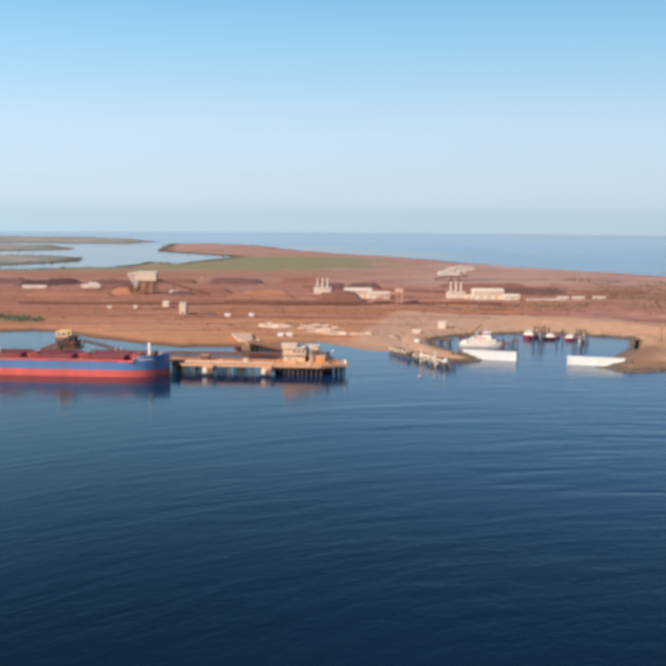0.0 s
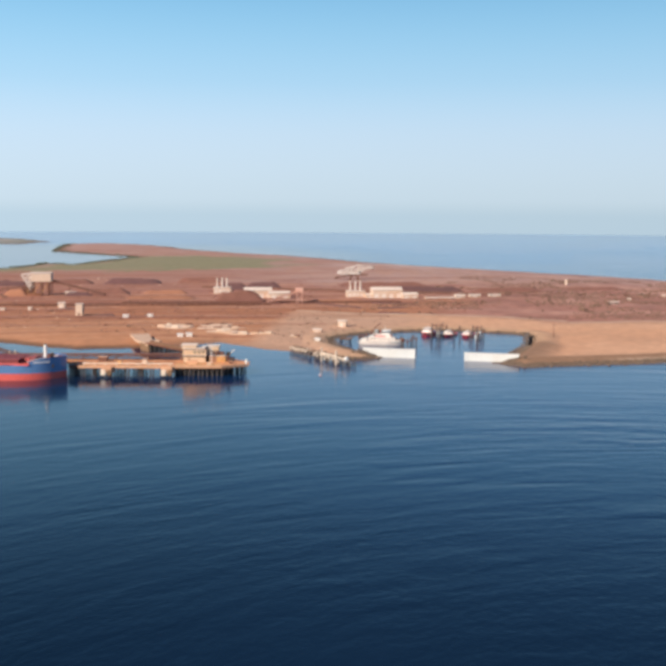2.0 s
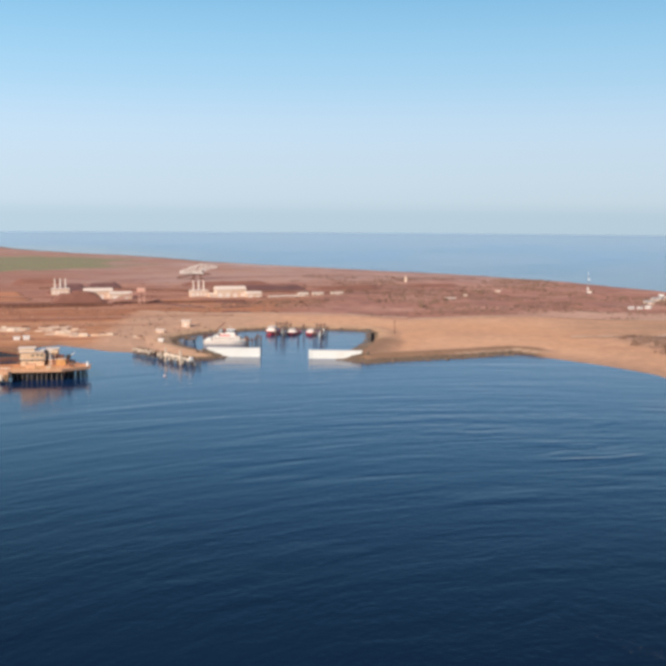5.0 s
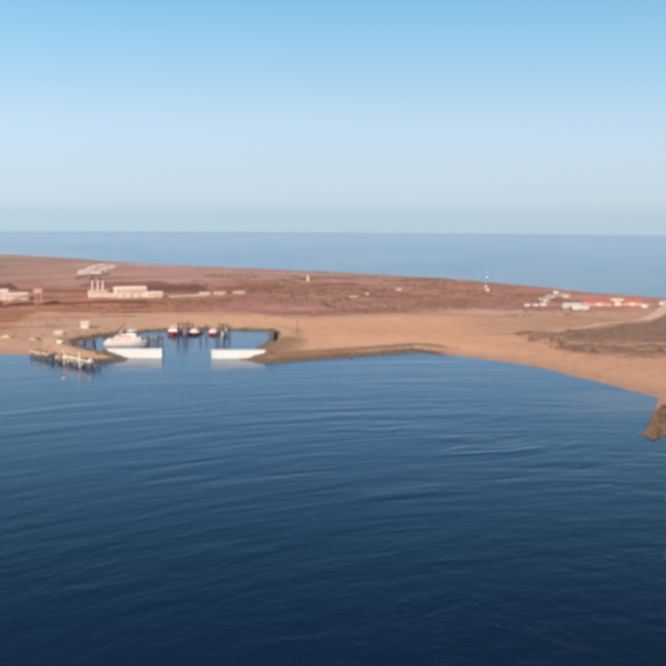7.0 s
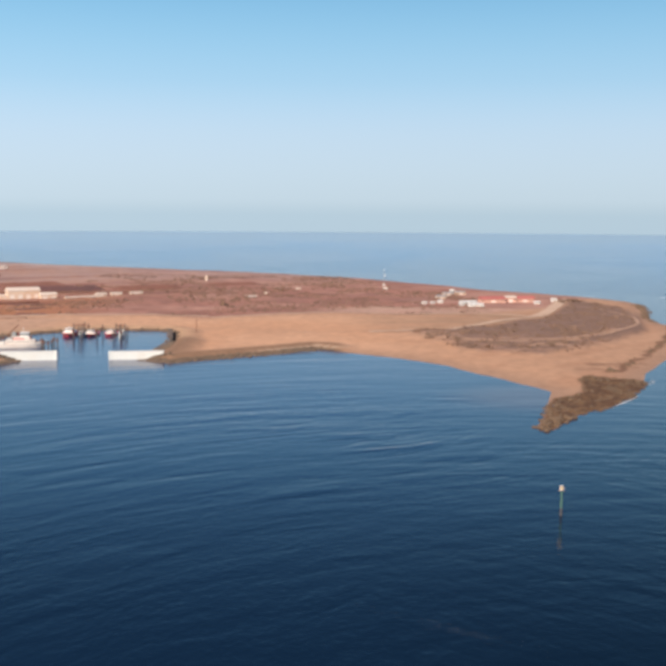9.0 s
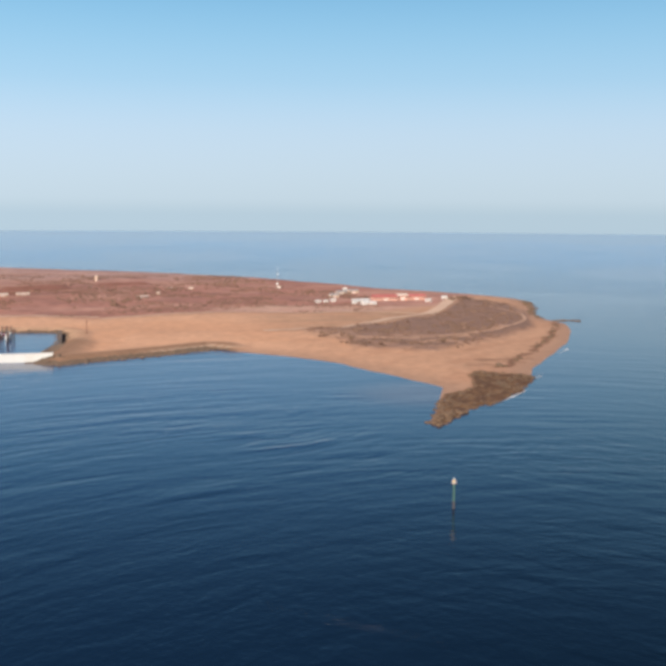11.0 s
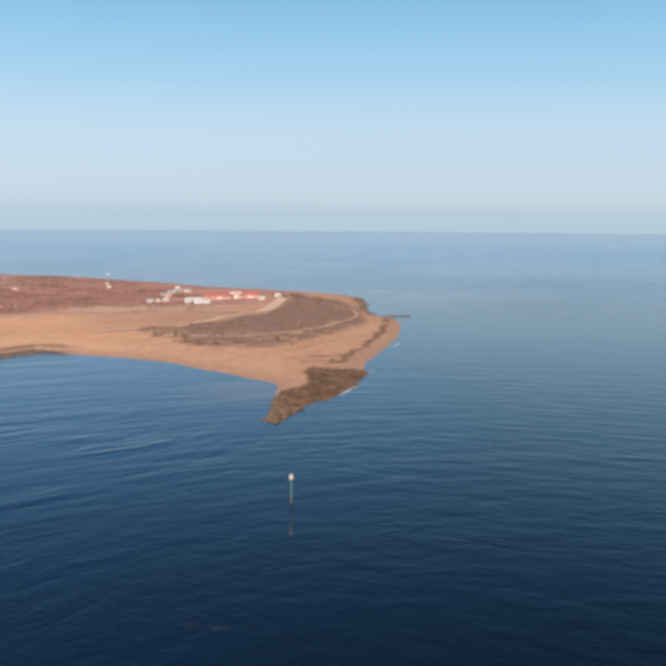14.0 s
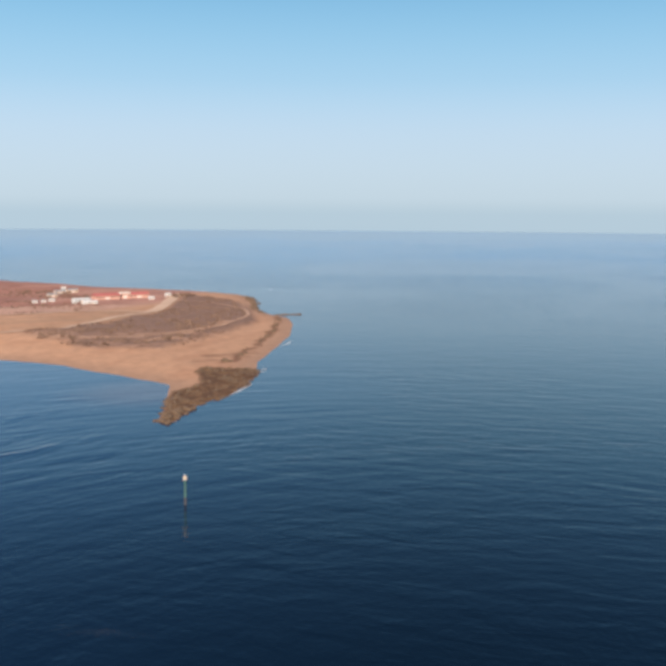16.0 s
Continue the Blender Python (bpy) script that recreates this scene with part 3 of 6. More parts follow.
# ---------------------------------------------------------------- the ship
WX, WY, WTURN = -305.0, 424.0, 18.4     # berth: x along the ship's side, y towards the shore


def build_ship():
    ship = thing("bulk_carrier", WX, WY, 0, WTURN, "loaded bulk carrier with blue side, red boot-topping and dusty red deck", "ship")
    half, mid, tip = 13.5, 13.5, 21.5

    def width(x, z):
        reach = 25 - 0.15 * z
        k = max(0.0, (x - (tip - reach)) / reach)
        full = max(0.0, 1 - k ** 2.3) ** 0.75
        return half * full

    def top(x):
        k = min(1, max(0, (x - 4) / 7))
        return 8.3 + 1.9 * k * k * (3 - 2 * k) + 0.5 * max(0, (x - 4) / 18) ** 2

    xs = [-205 + i * 8 for i in range(24)] + [-12 + i * 1.35 for i in range(24)] + [20.6, 21.0, 21.3, 21.5]

    def skin(levels):
        bm = bmesh.new()
        rings = []
        for x in xs:
            zs = levels(x)
            rings.append(([bm.verts.new((x, mid - width(x, z), z)) for z in zs], [bm.verts.new((x, mid + width(x, z), z)) for z in zs]))
        for (a0, b0), (a1, b1) in zip(rings, rings[1:]):
            for r0, r1 in ((a0, a1), (b1, b0)):
                for k in range(len(r0) - 1):
                    bm.faces.new((r0[k], r1[k], r1[k + 1], r0[k + 1]))
        bmesh.ops.remove_doubles(bm, verts=bm.verts, dist=0.01)
        return bm

    part("hull_bottom", skin(lambda x: [-2.5, 0, 1.8, 3.6]), "hull_red", ship, "red boot-topping", smooth=True)
    side = part("hull_side", skin(lambda x: [3.6 + (top(x) + 0.9 * (x > 5) - 3.6) * k / 3 for k in range(4)]), "hull_blue", ship, "faded blue side plating", smooth=True)
    bm = bmesh.new()
    prev = None
    for x in xs:
        w = max(0.02, width(x, 8) - 0.15)
        row = [bm.verts.new((x, mid - w, top(x))), bm.verts.new((x, mid + w, top(x)))]
        if prev:
            bm.faces.new((prev[0], row[0], row[1], prev[1]))
        prev = row
    part("deck", bm, "deck_red", ship, "dusty red weather deck")
    # red bulwark strip along the main deck edge
    for y in (0.25, 26.75):
        part("gunwale", box(-205, 5.5, y - 0.25, y + 0.25, 7.9, 8.9), "hull_red", ship)
    for i in range(7):
        x = -190 + i * 28.3
        coaming = part("hatch_coaming", box(x, x + 19, 4.5, 22.5, 8.2, 9.7), "deck_red", ship)
        for k in range(2):
            y0 = 4.0 + k * 9.6
            part("hatch_cover", ribbed_lid(x - 0.4, x + 19.4, y0, y0 + 9.4, 9.7, 10.55, 6), "hatch_red", coaming, "ribbed dusty red hatch cover")
        part("cross_deck_house", box(x + 20.6, x + 26.4, 9.5, 17.5, 8.3, 10.6, 0.2), "deck_red", ship)
        for y in (7, 20):
            part("vent", rod((x + 23.5, y, 8.2), (x + 23.5, y, 10.6), 0.5), "hull_red", ship)
    # crane pedestal with a white housing
    crane = part("deck_crane", rod((-71, 8, 8.2), (-71, 8, 11), 1.2, seg=12), "white", ship, "white deck crane, jib stowed")
    part("crane_house", box(-73, -69.4, 6.5, 9.5, 11, 13.2, 0.3), "white", crane)
    part("jib", truss((-69.4, 8, 12), (-56, 9, 12.4), 0.9, 0.8, 8, 0.14), "steel_brown", crane)
    # forecastle: white rails, windlasses, foremast
    rail = bmesh.new()
    for i in range(8):
        x = 5 + i * 1.2
        rod((x, mid - width(x, 8) + 0.1, top(x)), (x, mid - width(x, 8) + 0.1, top(x) + 1.3), 0.07, bm=rail)
    beam((5, mid - width(5, 8) + 0.1, 9.8), (9, mid - width(9, 8) + 0.1, 10.9), 0.16, 0.3, rail)
    beam((9, mid - width(9, 8) + 0.1, 10.9), (13.4, mid - width(13.4, 8) + 0.1, 11.6), 0.16, 0.3, rail)
    part("rail", rail, "white", ship, "white forecastle rail")
    part("forecastle_break", box(4.0, 6.2, 3, 24, 8.2, 9.6, 0.1), "hatch_red", ship, "dull red bulkhead at the forecastle break")
    for y in (11.2, 15.8):
        bm = rod((13, y - 1.3, 11.3), (13, y + 1.3, 11.3), 0.8, seg=12)
        box(12, 14, y - 1.8, y - 1.3, 10.1, 12.1, 0, bm)
        box(12, 14, y + 1.3, y + 1.8, 10.1, 12.1, 0, bm)
        part("windlass", bm, "steel_brown", ship)
    mast = part("foremast", rod((10.5, mid, 9.7), (10.5, mid, 16.8), 0.95, 0.8, 12), "white", ship, "white tubular foremast")
    part("masthead_light", box(10.1, 10.9, mid - 0.4, mid + 0.4, 16.8, 17.4, 0.1), "dark", mast)
    part("crosstree", box(10.3, 10.7, mid - 1.2, mid + 1.2, 15.0, 15.3), "white", mast)
    for y in (11.5, 15.5):
        part("bollard", rod((16, y, 10.3), (16, y, 11.5), 0.35), "white", ship)
    for y in (5.0, 22.0):
        for x in (-0.5, -28.8, -57.1, -85.4):
            part("air_pipe", rod((x - 3, y, 8.2), (x - 3, y, 9.6), 0.22), "white", ship)
    part("deck_pipe", rod((-200, 2.2, 8.9), (-2, 2.2, 8.9), 0.3), "hatch_red", ship)
    part("deck_pipe", rod((-200, 24.6, 8.9), (-2, 24.6, 8.9), 0.3), "hatch_red", ship)
    part("anchor", box(15.2, 16.8, mid - width(16, 7) - 0.25, mid - width(16, 7) + 0.2, 6.0, 7.8, 0.2), "dark", ship)
    for k in range(12):
        part("name_mark", box(7.6 + k * 0.62, 8.0 + k * 0.62, mid - width(7.8 + k * 0.62, 9) - 0.12, mid - width(7.8 + k * 0.62, 9) + 0.05, 8.9, 9.5), "white", side)
    return ship


build_ship()


# ---------------------------------------------------------------- the wharf
def wharf_at(x, y, z=0, turn=0):
    return pose(WX, WY, 0, 0, 0, WTURN) @ pose(x, y, z, 0, 0, turn)


def placed(name, x, y, z, label, category, group="", turn=0):
    ob = thing(name, 0, 0, 0, 0, label, category, group)
    ob.matrix_basis = wharf_at(x, y, z, turn)
    return ob


def build_wharf():
    w = placed("wharf", 0, 0, 0, "ore-stained wharf deck on dark piles", "wharf")
    part("deck", prism([(-120, 29), (27, 29), (27, 15.5), (76, 15.5), (76, 17), (102, 17), (115, 24.5), (115, 33), (104, 46), (76, 46), (76, 43), (-120, 43)], 4.5, 5.5), "wharf", w, "orange-dusted concrete deck")
    part("edge_beam", box(27, 76, 14.9, 15.5, 4.4, 5.85), "wharf_edge", w, "pale dusty edge beam")
    part("edge_beam", box(76, 102, 16.4, 17, 4.4, 5.85), "wharf_edge", w)
    bm = beam((102, 16.7, 5.12), (115, 24.2, 5.12), 0.6, 1.45)
    part("edge_beam", bm, "wharf_edge", w)
    part("edge_beam", box(115, 115.6, 24, 33, 4.4, 5.85), "wharf_edge", w)
    pile = mesh_of("pile", rod((0, 0, -4), (0, 0, 4.6), 0.42, seg=8), "pile")
    random.seed(4)
    n = 0
    for y, gap in ((16.6, 6.4), (27.5, 13), (36, 13), (42, 13)):
        x = 28.5 if y < 29 else -118
        while x < 76:
            for dx in (0, 1.5):
                part("pile", pile, "pile", w, at=pose(x + dx, y, 0, random.uniform(-3, 3), random.uniform(-3, 3), 0))
            x += gap * random.uniform(0.85, 1.15)
    for y in (18, 21, 24.5, 29, 35, 41):
        x = 77.5
        while x < 113:
            if y > 24 or x < 103 + (y - 17) * 1.6:
                part("pile", pile, "pile", w, at=pose(x, y, 0, random.uniform(-2, 2), random.uniform(-2, 2), 0))
            x += 2.5 * random.uniform(0.8, 1.2)
    # cross heads under the platform
    for i in range(9):
        part("crosshead", box(78 + i * 3.1, 78.9 + i * 3.1, 17.2, 45, 3.5, 4.5), "steel_brown", w)
    # berthing fenders
    for x in (42.5, 74):
        f = part("fender", prism([(x - 3.4, 15), (x + 3.4, 15), (x + 2.4, 11.6), (x - 2.4, 11.6)], 2.4, 5.4), "wharf_edge", w, "orange fender bracket with a pale face")
        part("fender_face", box(x - 3, x - 0.6, 11.0, 11.6, 1.2, 4.2, 0.1), "pale_timber", f)
        part("fender_face", box(x + 0.4, x + 2.6, 11.0, 11.6, 1.2, 4.2, 0.1), "timber", f)
        part("fender_leg", rod((x - 1.5, 12.5, -4), (x - 1.5, 12.5, 2.6), 0.5), "pile", f)
        part("fender_leg", rod((x + 1.8, 12.5, -4), (x + 1.8, 12.5, 2.6), 0.5), "pile", f)
    # pipes, rails and bollards along the deck
    for y, z, r in ((20.2, 6.1, 0.28), (21.2, 6.1, 0.2)):
        part("pipe", rod((28, y, z), (76, y, z), r), "pale_timber", w)
    for y in (30.5, 40.5):
        part("rail", box(-120, 76, y - 0.12, y + 0.12, 5.5, 5.75), "steel_brown", w)
    for i in range(9):
        part("bollard", rod((30 + i * 5.6, 16.4, 5.5), (30 + i * 5.6, 16.4, 6.4), 0.3), "pale_timber", w)
    part("navigation_post", rod((114.4, 25.2, 5.5), (114.4, 25.2, 8.0), 0.6), "white", w, "white post at the corner")
    bm = bmesh.new()
    for i in range(24):
        x = 78 + i * 1.05
        rod((x, 17.4, 5.5), (x, 17.4, 6.7), 0.05, seg=5, bm=bm)
    beam((78, 17.4, 6.7), (102, 17.4, 6.7), 0.1, 0.1, bm)
    beam((78, 17.4, 6.1), (102, 17.4, 6.1), 0.08, 0.08, bm)
    part("handrail", bm, "yellow", w)
    return w


build_wharf()


def conveyor(name, p0, p1, label, group="ore conveyors", w=2.6, h=1.6, ground=None, mat="steel_brown"):
    """A belt gallery on bents, from p0 to p1 in the world."""
    a, b = Vector(p0), Vector(p1)
    ob = thing(name, a.x, a.y, 0, math.degrees(math.atan2(b.y - a.y, b.x - a.x)), label, "conveyor", group)
    L = math.hypot(b.x - a.x, b.y - a.y)
    part("gallery", beam((0, 0, a.z), (L, 0, b.z), w, 0.4), mat, ob)
    part("belt", beam((0, 0, a.z + 0.45), (L, 0, b.z + 0.45), w * 0.6, 0.25), "ore", ob)
    part("girder", truss((0, 0, a.z - 0.4), (L, 0, b.z - 0.4), w, h, max(3, int(L / 6)), 0.3), mat, ob)
    n = max(1, int(L / 16))
    for i in range(n + 1):
        x = L * i / n
        z = a.z + (b.z - a.z) * i / n
        base = ground if ground is not None else ground_z(a.x + (b.x - a.x) * i / n, a.y + (b.y - a.y) * i / n) - 0.3
        if z - base < 1.2:
            continue
        bm = beam((x, -w / 2 - 0.4, base), (x, -w / 2, z - 0.6), 0.4)
        beam((x, w / 2 + 0.4, base), (x, w / 2, z - 0.6), 0.4, bm=bm)
        beam((x, -w / 2, (z + base) / 2), (x, w / 2, (z + base) / 2), 0.3, bm=bm)
        part("bent", bm, mat, ob)
    return ob


def wpt(x, y, z):
    v = wharf_at(x, y, z).translation
    return (v.x, v.y, v.z)


conveyor("wharf_conveyor", wpt(-30, 38, 8.2), wpt(78, 38, 8.6), "brown ore conveyor on bents along the wharf", ground=5.5)


def build_transfer_tower():
    t = placed("transfer_tower", 80.5, 30, 5.5, "tan transfer tower of stacked sheds on the wharf platform", "tower")
    part("lower_house", box(-0.5, 11.5, 0, 8.5, 0, 2.7, 0.1), "tan", t)
    for x in (0.4, 5.5, 10.6):
        for y in (0.6, 7.9):
            part("column", box(x - 0.3, x + 0.3, y - 0.3, y + 0.3, 2.7, 4.2), "steel_brown", t)
    part("mid_floor", box(-1.0, 12.0, -0.6, 9.1, 3.6, 4.0), "cream_roof", t)
    part("upper_house", box(-0.6, 11.8, 0, 8.5, 4.0, 7.2, 0.1), "tan", t)
    part("roof", prism([(-1.2, -0.7), (11.2, -0.7), (11.2, 9.2), (-1.2, 9.2)], 7.4, 7.9), "cream_roof", t)
    part("top_house", box(-1.4, 6.5, 1.0, 8.5, 7.9, 9.2, 0.1), "tan", t, "small house for the conveyor head")
    part("top_roof", gable(-1.4, 6.5, 1.0, 8.5, 9.2, 9.8), "cream_roof", t)
    part("side_house", box(11.0, 17.6, 9.8, 15.2, 2.9, 7.4, 0.1), "tan", t, "lower tan annexe on posts")
    part("side_roof", box(10.8, 18.0, 9.4, 15.6, 7.4, 7.8), "cream_roof", t)
    part("side_shade", box(11.0, 17.9, 9.7, 9.8, 4.8, 5.3), "steel_brown", t)
    for x in (11.6, 17.0):
        for y in (10.3, 14.7):
            part("column", box(x - 0.25, x + 0.25, y - 0.25, y + 0.25, 0, 2.9), "steel_brown", t)
    part("door", box(2.0, 3.1, -0.06, 0.0, 0, 2.1), "steel_brown", t)
    for x in (5, 7.4, 9.6):
        part("window", box(x, x + 1.4, -0.06, 0.02, 5.2, 6.3), "glass", t)
    for z in (4.6, 5.9, 7.0):
        part("cladding_rib", box(-0.7, 10.6, -0.1, 0.0, z, z + 0.12), "cream_roof", t)
    bm = bmesh.new()
    for i in range(12):
        rod((-1 + i * 1.15, -0.6, 4.0), (-1 + i * 1.15, -0.6, 5.1), 0.05, seg=5, bm=bm)
    beam((-1, -0.6, 5.1), (12, -0.6, 5.1), 0.09, 0.09, bm)
    part("handrail", bm, "yellow", t)
    s = placed("drive_house", 93.5, 32, 5.5, "orange drive house beside the transfer tower", "machine house")
    part("body", box(0, 9, 0, 7.5, 0, 3.1, 0.1), "steel_orange", s)
    part("roof", box(-0.3, 9.3, -0.3, 7.8, 3.1, 3.4), "cream_roof", s)
    part("motor_house", box(3, 8, 1.5, 6, 3.4, 5.0, 0.2), "steel_brown", s)
    part("shutter", box(1.5, 4.2, -0.06, 0.02, 0, 2.5), "wharf_edge", s)
    m = placed("light_mast", 95, 30.5, 5.5, "pale lattice light mast on the platform", "mast")
    part("column", truss((0, 0, 0), (0.01, 0, 8.2), 0.7, 0.7, 8, 0.14), "steel_white", m)
    part("lamp_bar", box(-1.3, 1.3, -0.2, 0.2, 8.2, 8.6), "steel_white", m)
    k = placed("service_crane", 104, 33, 5.5, "small dark service crane on the platform", "crane")
    part("pedestal", rod((0, 0, 0), (0, 0, 3.6), 0.6), "steel_brown", k)
    part("cab", box(-1.1, 1.2, -1, 1, 3.6, 5.4, 0.15), "dark", k)
    part("jib", beam((1, 0, 5.0), (3.6, -0.5, 6.6), 0.3), "pale_timber", k)
    random.seed(12)
    for x, y, w_, d_, h_, mt in ((86, 22, 5, 2.4, 2.3, "wharf_edge"), (95, 21, 2.4, 2, 1.4, "pale_timber"), (60, 26, 2.6, 2.2, 2.0, "cream"), (47, 24, 2.2, 2, 1.6, "steel_orange"), (36, 33, 5, 2.4, 2.4, "steel_brown"), (106, 27, 2, 2, 1.2, "steel_brown")):
        c = placed("equipment_crate", x, y, 5.5, "weathered equipment box on the wharf deck", "crate", "crates on the wharf", random.uniform(-6, 6))
        part("body", box(-w_ / 2, w_ / 2, -d_ / 2, d_ / 2, 0.12, h_, 0.08), mt, c)
        part("lid", box(-w_ / 2 - 0.06, w_ / 2 + 0.06, -d_ / 2 - 0.06, d_ / 2 + 0.06, h_, h_ + 0.12), "wharf_edge", c)
        part("skid", box(-w_ / 2, w_ / 2, -d_ / 2 + 0.1, -d_ / 2 + 0.4, 0, 0.12), "timber", c)
        part("skid", box(-w_ / 2, w_ / 2, d_ / 2 - 0.4, d_ / 2 - 0.1, 0, 0.12), "timber", c)


build_transfer_tower()


def build_ship_loader():
    s = placed("ship_loader", -44.5, 36, 5.5, "ship loader with a rusty tower, yellow head and dark machinery", "ship loader")
    for x in (-4, 4):
        for y in (-5.5, 4.5):
            leg = part("leg", beam((x, y, 0.6), (x * 0.75, y * 0.8, 6), 0.8), "steel_brown", s)
            part("bogie", box(x - 1.3, x + 1.3, y - 0.5, y + 0.5, 0, 1.0, 0.1), "dark", leg)
    part("portal", box(-4.4, 9.5, -5.2, 4.2, 4.2, 5.2), "steel_brown", s)
    tower = bmesh.new()
    for x in (-3.6, -0.6, 2.6):
        for y in (-4, 2.6):
            beam((x, y, 5.2), (x, y, 11.0), 0.7, bm=tower)
    for z in (6.9, 8.7, 10.6):
        for y in (-4, 2.6):
            beam((-3.8, y, z), (2.8, y, z), 0.5, 0.6, tower)
        for x in (-3.6, 2.6):
            beam((x, -4, z), (x, 2.6, z), 0.45, bm=tower)
    part("tower", tower, "steel_brown", s, "rusty steel tower frame")
    part("tower_cab", box(-2.8, 2.2, -4.3, 2.3, 6.2, 8.4, 0.15), "dark", s)
    part("tower_head", box(-3.9, 2.9, -4.3, 2.9, 10.7, 11.3), "steel_orange", s)
    bm = bmesh.new()
    for x in (-3.4, 2.4):
        for y in (-3.8, 2.4):
            beam((x, y, 11.3), (x, y, 14.0), 0.7, bm=bm)
    beam((-3.8, -3.8, 14.0), (2.8, -3.8, 14.0), 0.8, 0.9, bm)
    beam((-3.8, 2.4, 14.0), (2.8, 2.4, 14.0), 0.8, 0.9, bm)
    part("head_frame", bm, "yellow", s, "yellow head frame")
    part("machinery_house", prism([(3.2, -4), (6.0, -4.4), (8.2, -3.2), (8.4, 2.0), (3.2, 2.6)], 4.5, 8.6), "steel_brown", s, "dark machinery house")
    part("upper_machinery", prism([(3.4, -2.4), (6.4, -2.8), (6.8, 1.4), (3.4, 1.6)], 8.6, 11.4), "dark", s)
    bm = beam((-13, -2, 3.4), (-2, -2, 7.6), 4.4, 1.8)
    beam((-12, -2, 2.4), (0, -2, 3.6), 4.2, 2.2, bm)
    part("tail_chute", bm, "steel_brown", s, "dark tail chute")
    random.seed(19)
    for i in range(26):
        p = (random.uniform(2, 11), random.uniform(-5, 3), random.uniform(4.5, 9))
        q = (p[0] + random.uniform(-4, 4), p[1] + random.uniform(-2, 2), min(13, p[2] + random.uniform(0.5, 4.5)))
        part("strut", beam(p, q, 0.35), random.choice(("steel_brown", "steel_brown", "dark")), s)
    part("boom", truss((8, -6, 6.4), (6, -22, 9.0), 2.2, 1.8, 7, 0.3), "steel_brown", s)
    part("spout", rod((6, -22, 9.0), (6, -22, 5.6), 0.9, 0.6), "dark", s)
    part("tripper", truss((10.5, 1, 8.6), (36, 1, 2.4), 2.0, 1.2, 10, 0.28), "steel_brown", s, "sloping tripper conveyor")
    part("apex", beam((4, 0, 9), (10, 0, 12.0), 0.4), "steel_brown", s)
    part("stay", rod((10, 0, 12.0), (30, 1, 4.2), 0.12), "steel_brown", s)
    for x in (16, 29, 32):
        part("post", beam((x, 0, 0), (x, 0, 5.4), 0.35), "pale_timber", s)


build_ship_loader()


def build_mooring_dolphin():
    d = placed("mooring_dolphin", 24.5, 19, 0, "dark steel mooring dolphin off the ship's bow", "dolphin")
    part("cap", box(-3, 3.4, -3.5, 8, 4.4, 6.0, 0.15), "steel_brown", d)
    for x in (-2.2, 0.2, 2.6):
        for y in (-2.6, 2, 6.6):
            part("pile", rod((x * 1.25, y * 1.1, -4), (x, y, 4.5), 0.5), "pile", d)
    part("bollard", rod((0, 0, 6.0), (0, 0, 7.2), 0.45, 0.6), "steel_orange", d)
    part("walkway", truss((3.2, 4, 5.6), (6, 4, 5.6), 1.4, 1.0, 3, 0.12), "steel_white", d)


build_mooring_dolphin()


def build_trestle():
    a, b = (-296.0, 546.0), tuple(wharf_at(104, 45).translation)[:2]
    L = math.hypot(b[0] - a[0], b[1] - a[1])
    t = thing("approach_trestle", a[0], a[1], 0, math.degrees(math.atan2(b[1] - a[1], b[0] - a[0])), "dusty approach trestle from shore to the wharf", "trestle")
    part("deck", box(0, L, -2.6, 2.6, 4.9, 5.6), "yard_track", t)
    for y in (-2.75, 2.75):
        part("kerb", box(0, L, y - 0.15, y + 0.15, 4.9, 5.9), "steel_brown", t)
    n = int(L / 5)
    pile = mesh_of("pile", rod((0, 0, -4), (0, 0, 5), 0.4), "pile")
    for i in range(1, n + 1):
        x = L * i / (n + 0.5)
        part("crosshead", box(x - 0.5, x + 0.5, -2.5, 2.5, 4.1, 4.9), "steel_brown", t)
        for y in (-2.1, 0, 2.1):
            part("pile", pile, "pile", t, at=pose(x, y, 0))
    # fan of deck at the shore end
    part("abutment", prism([(-8, -2), (4, -2.9), (4, 2.9), (-8, 6)], -1.0, 4.6), "timber", t, "dark timber abutment")
    part("approach_slab", prism([(-48, 13), (-20, 1.5), (3, -3.2), (3, 3.2), (-18, 12), (-44, 25)], 3.6, 5.0), "track", t, "dusty earth approach widening to the shore")
    q = wharf_at(98, 46.5).translation
    conveyor("shore_conveyor", (-295.0, 545.4, 6.4), (q.x, q.y, 7.0), "low dusty shore conveyor along the approach trestle", w=1.3, h=0.5, ground=5.6, mat="timber")


build_trestle()


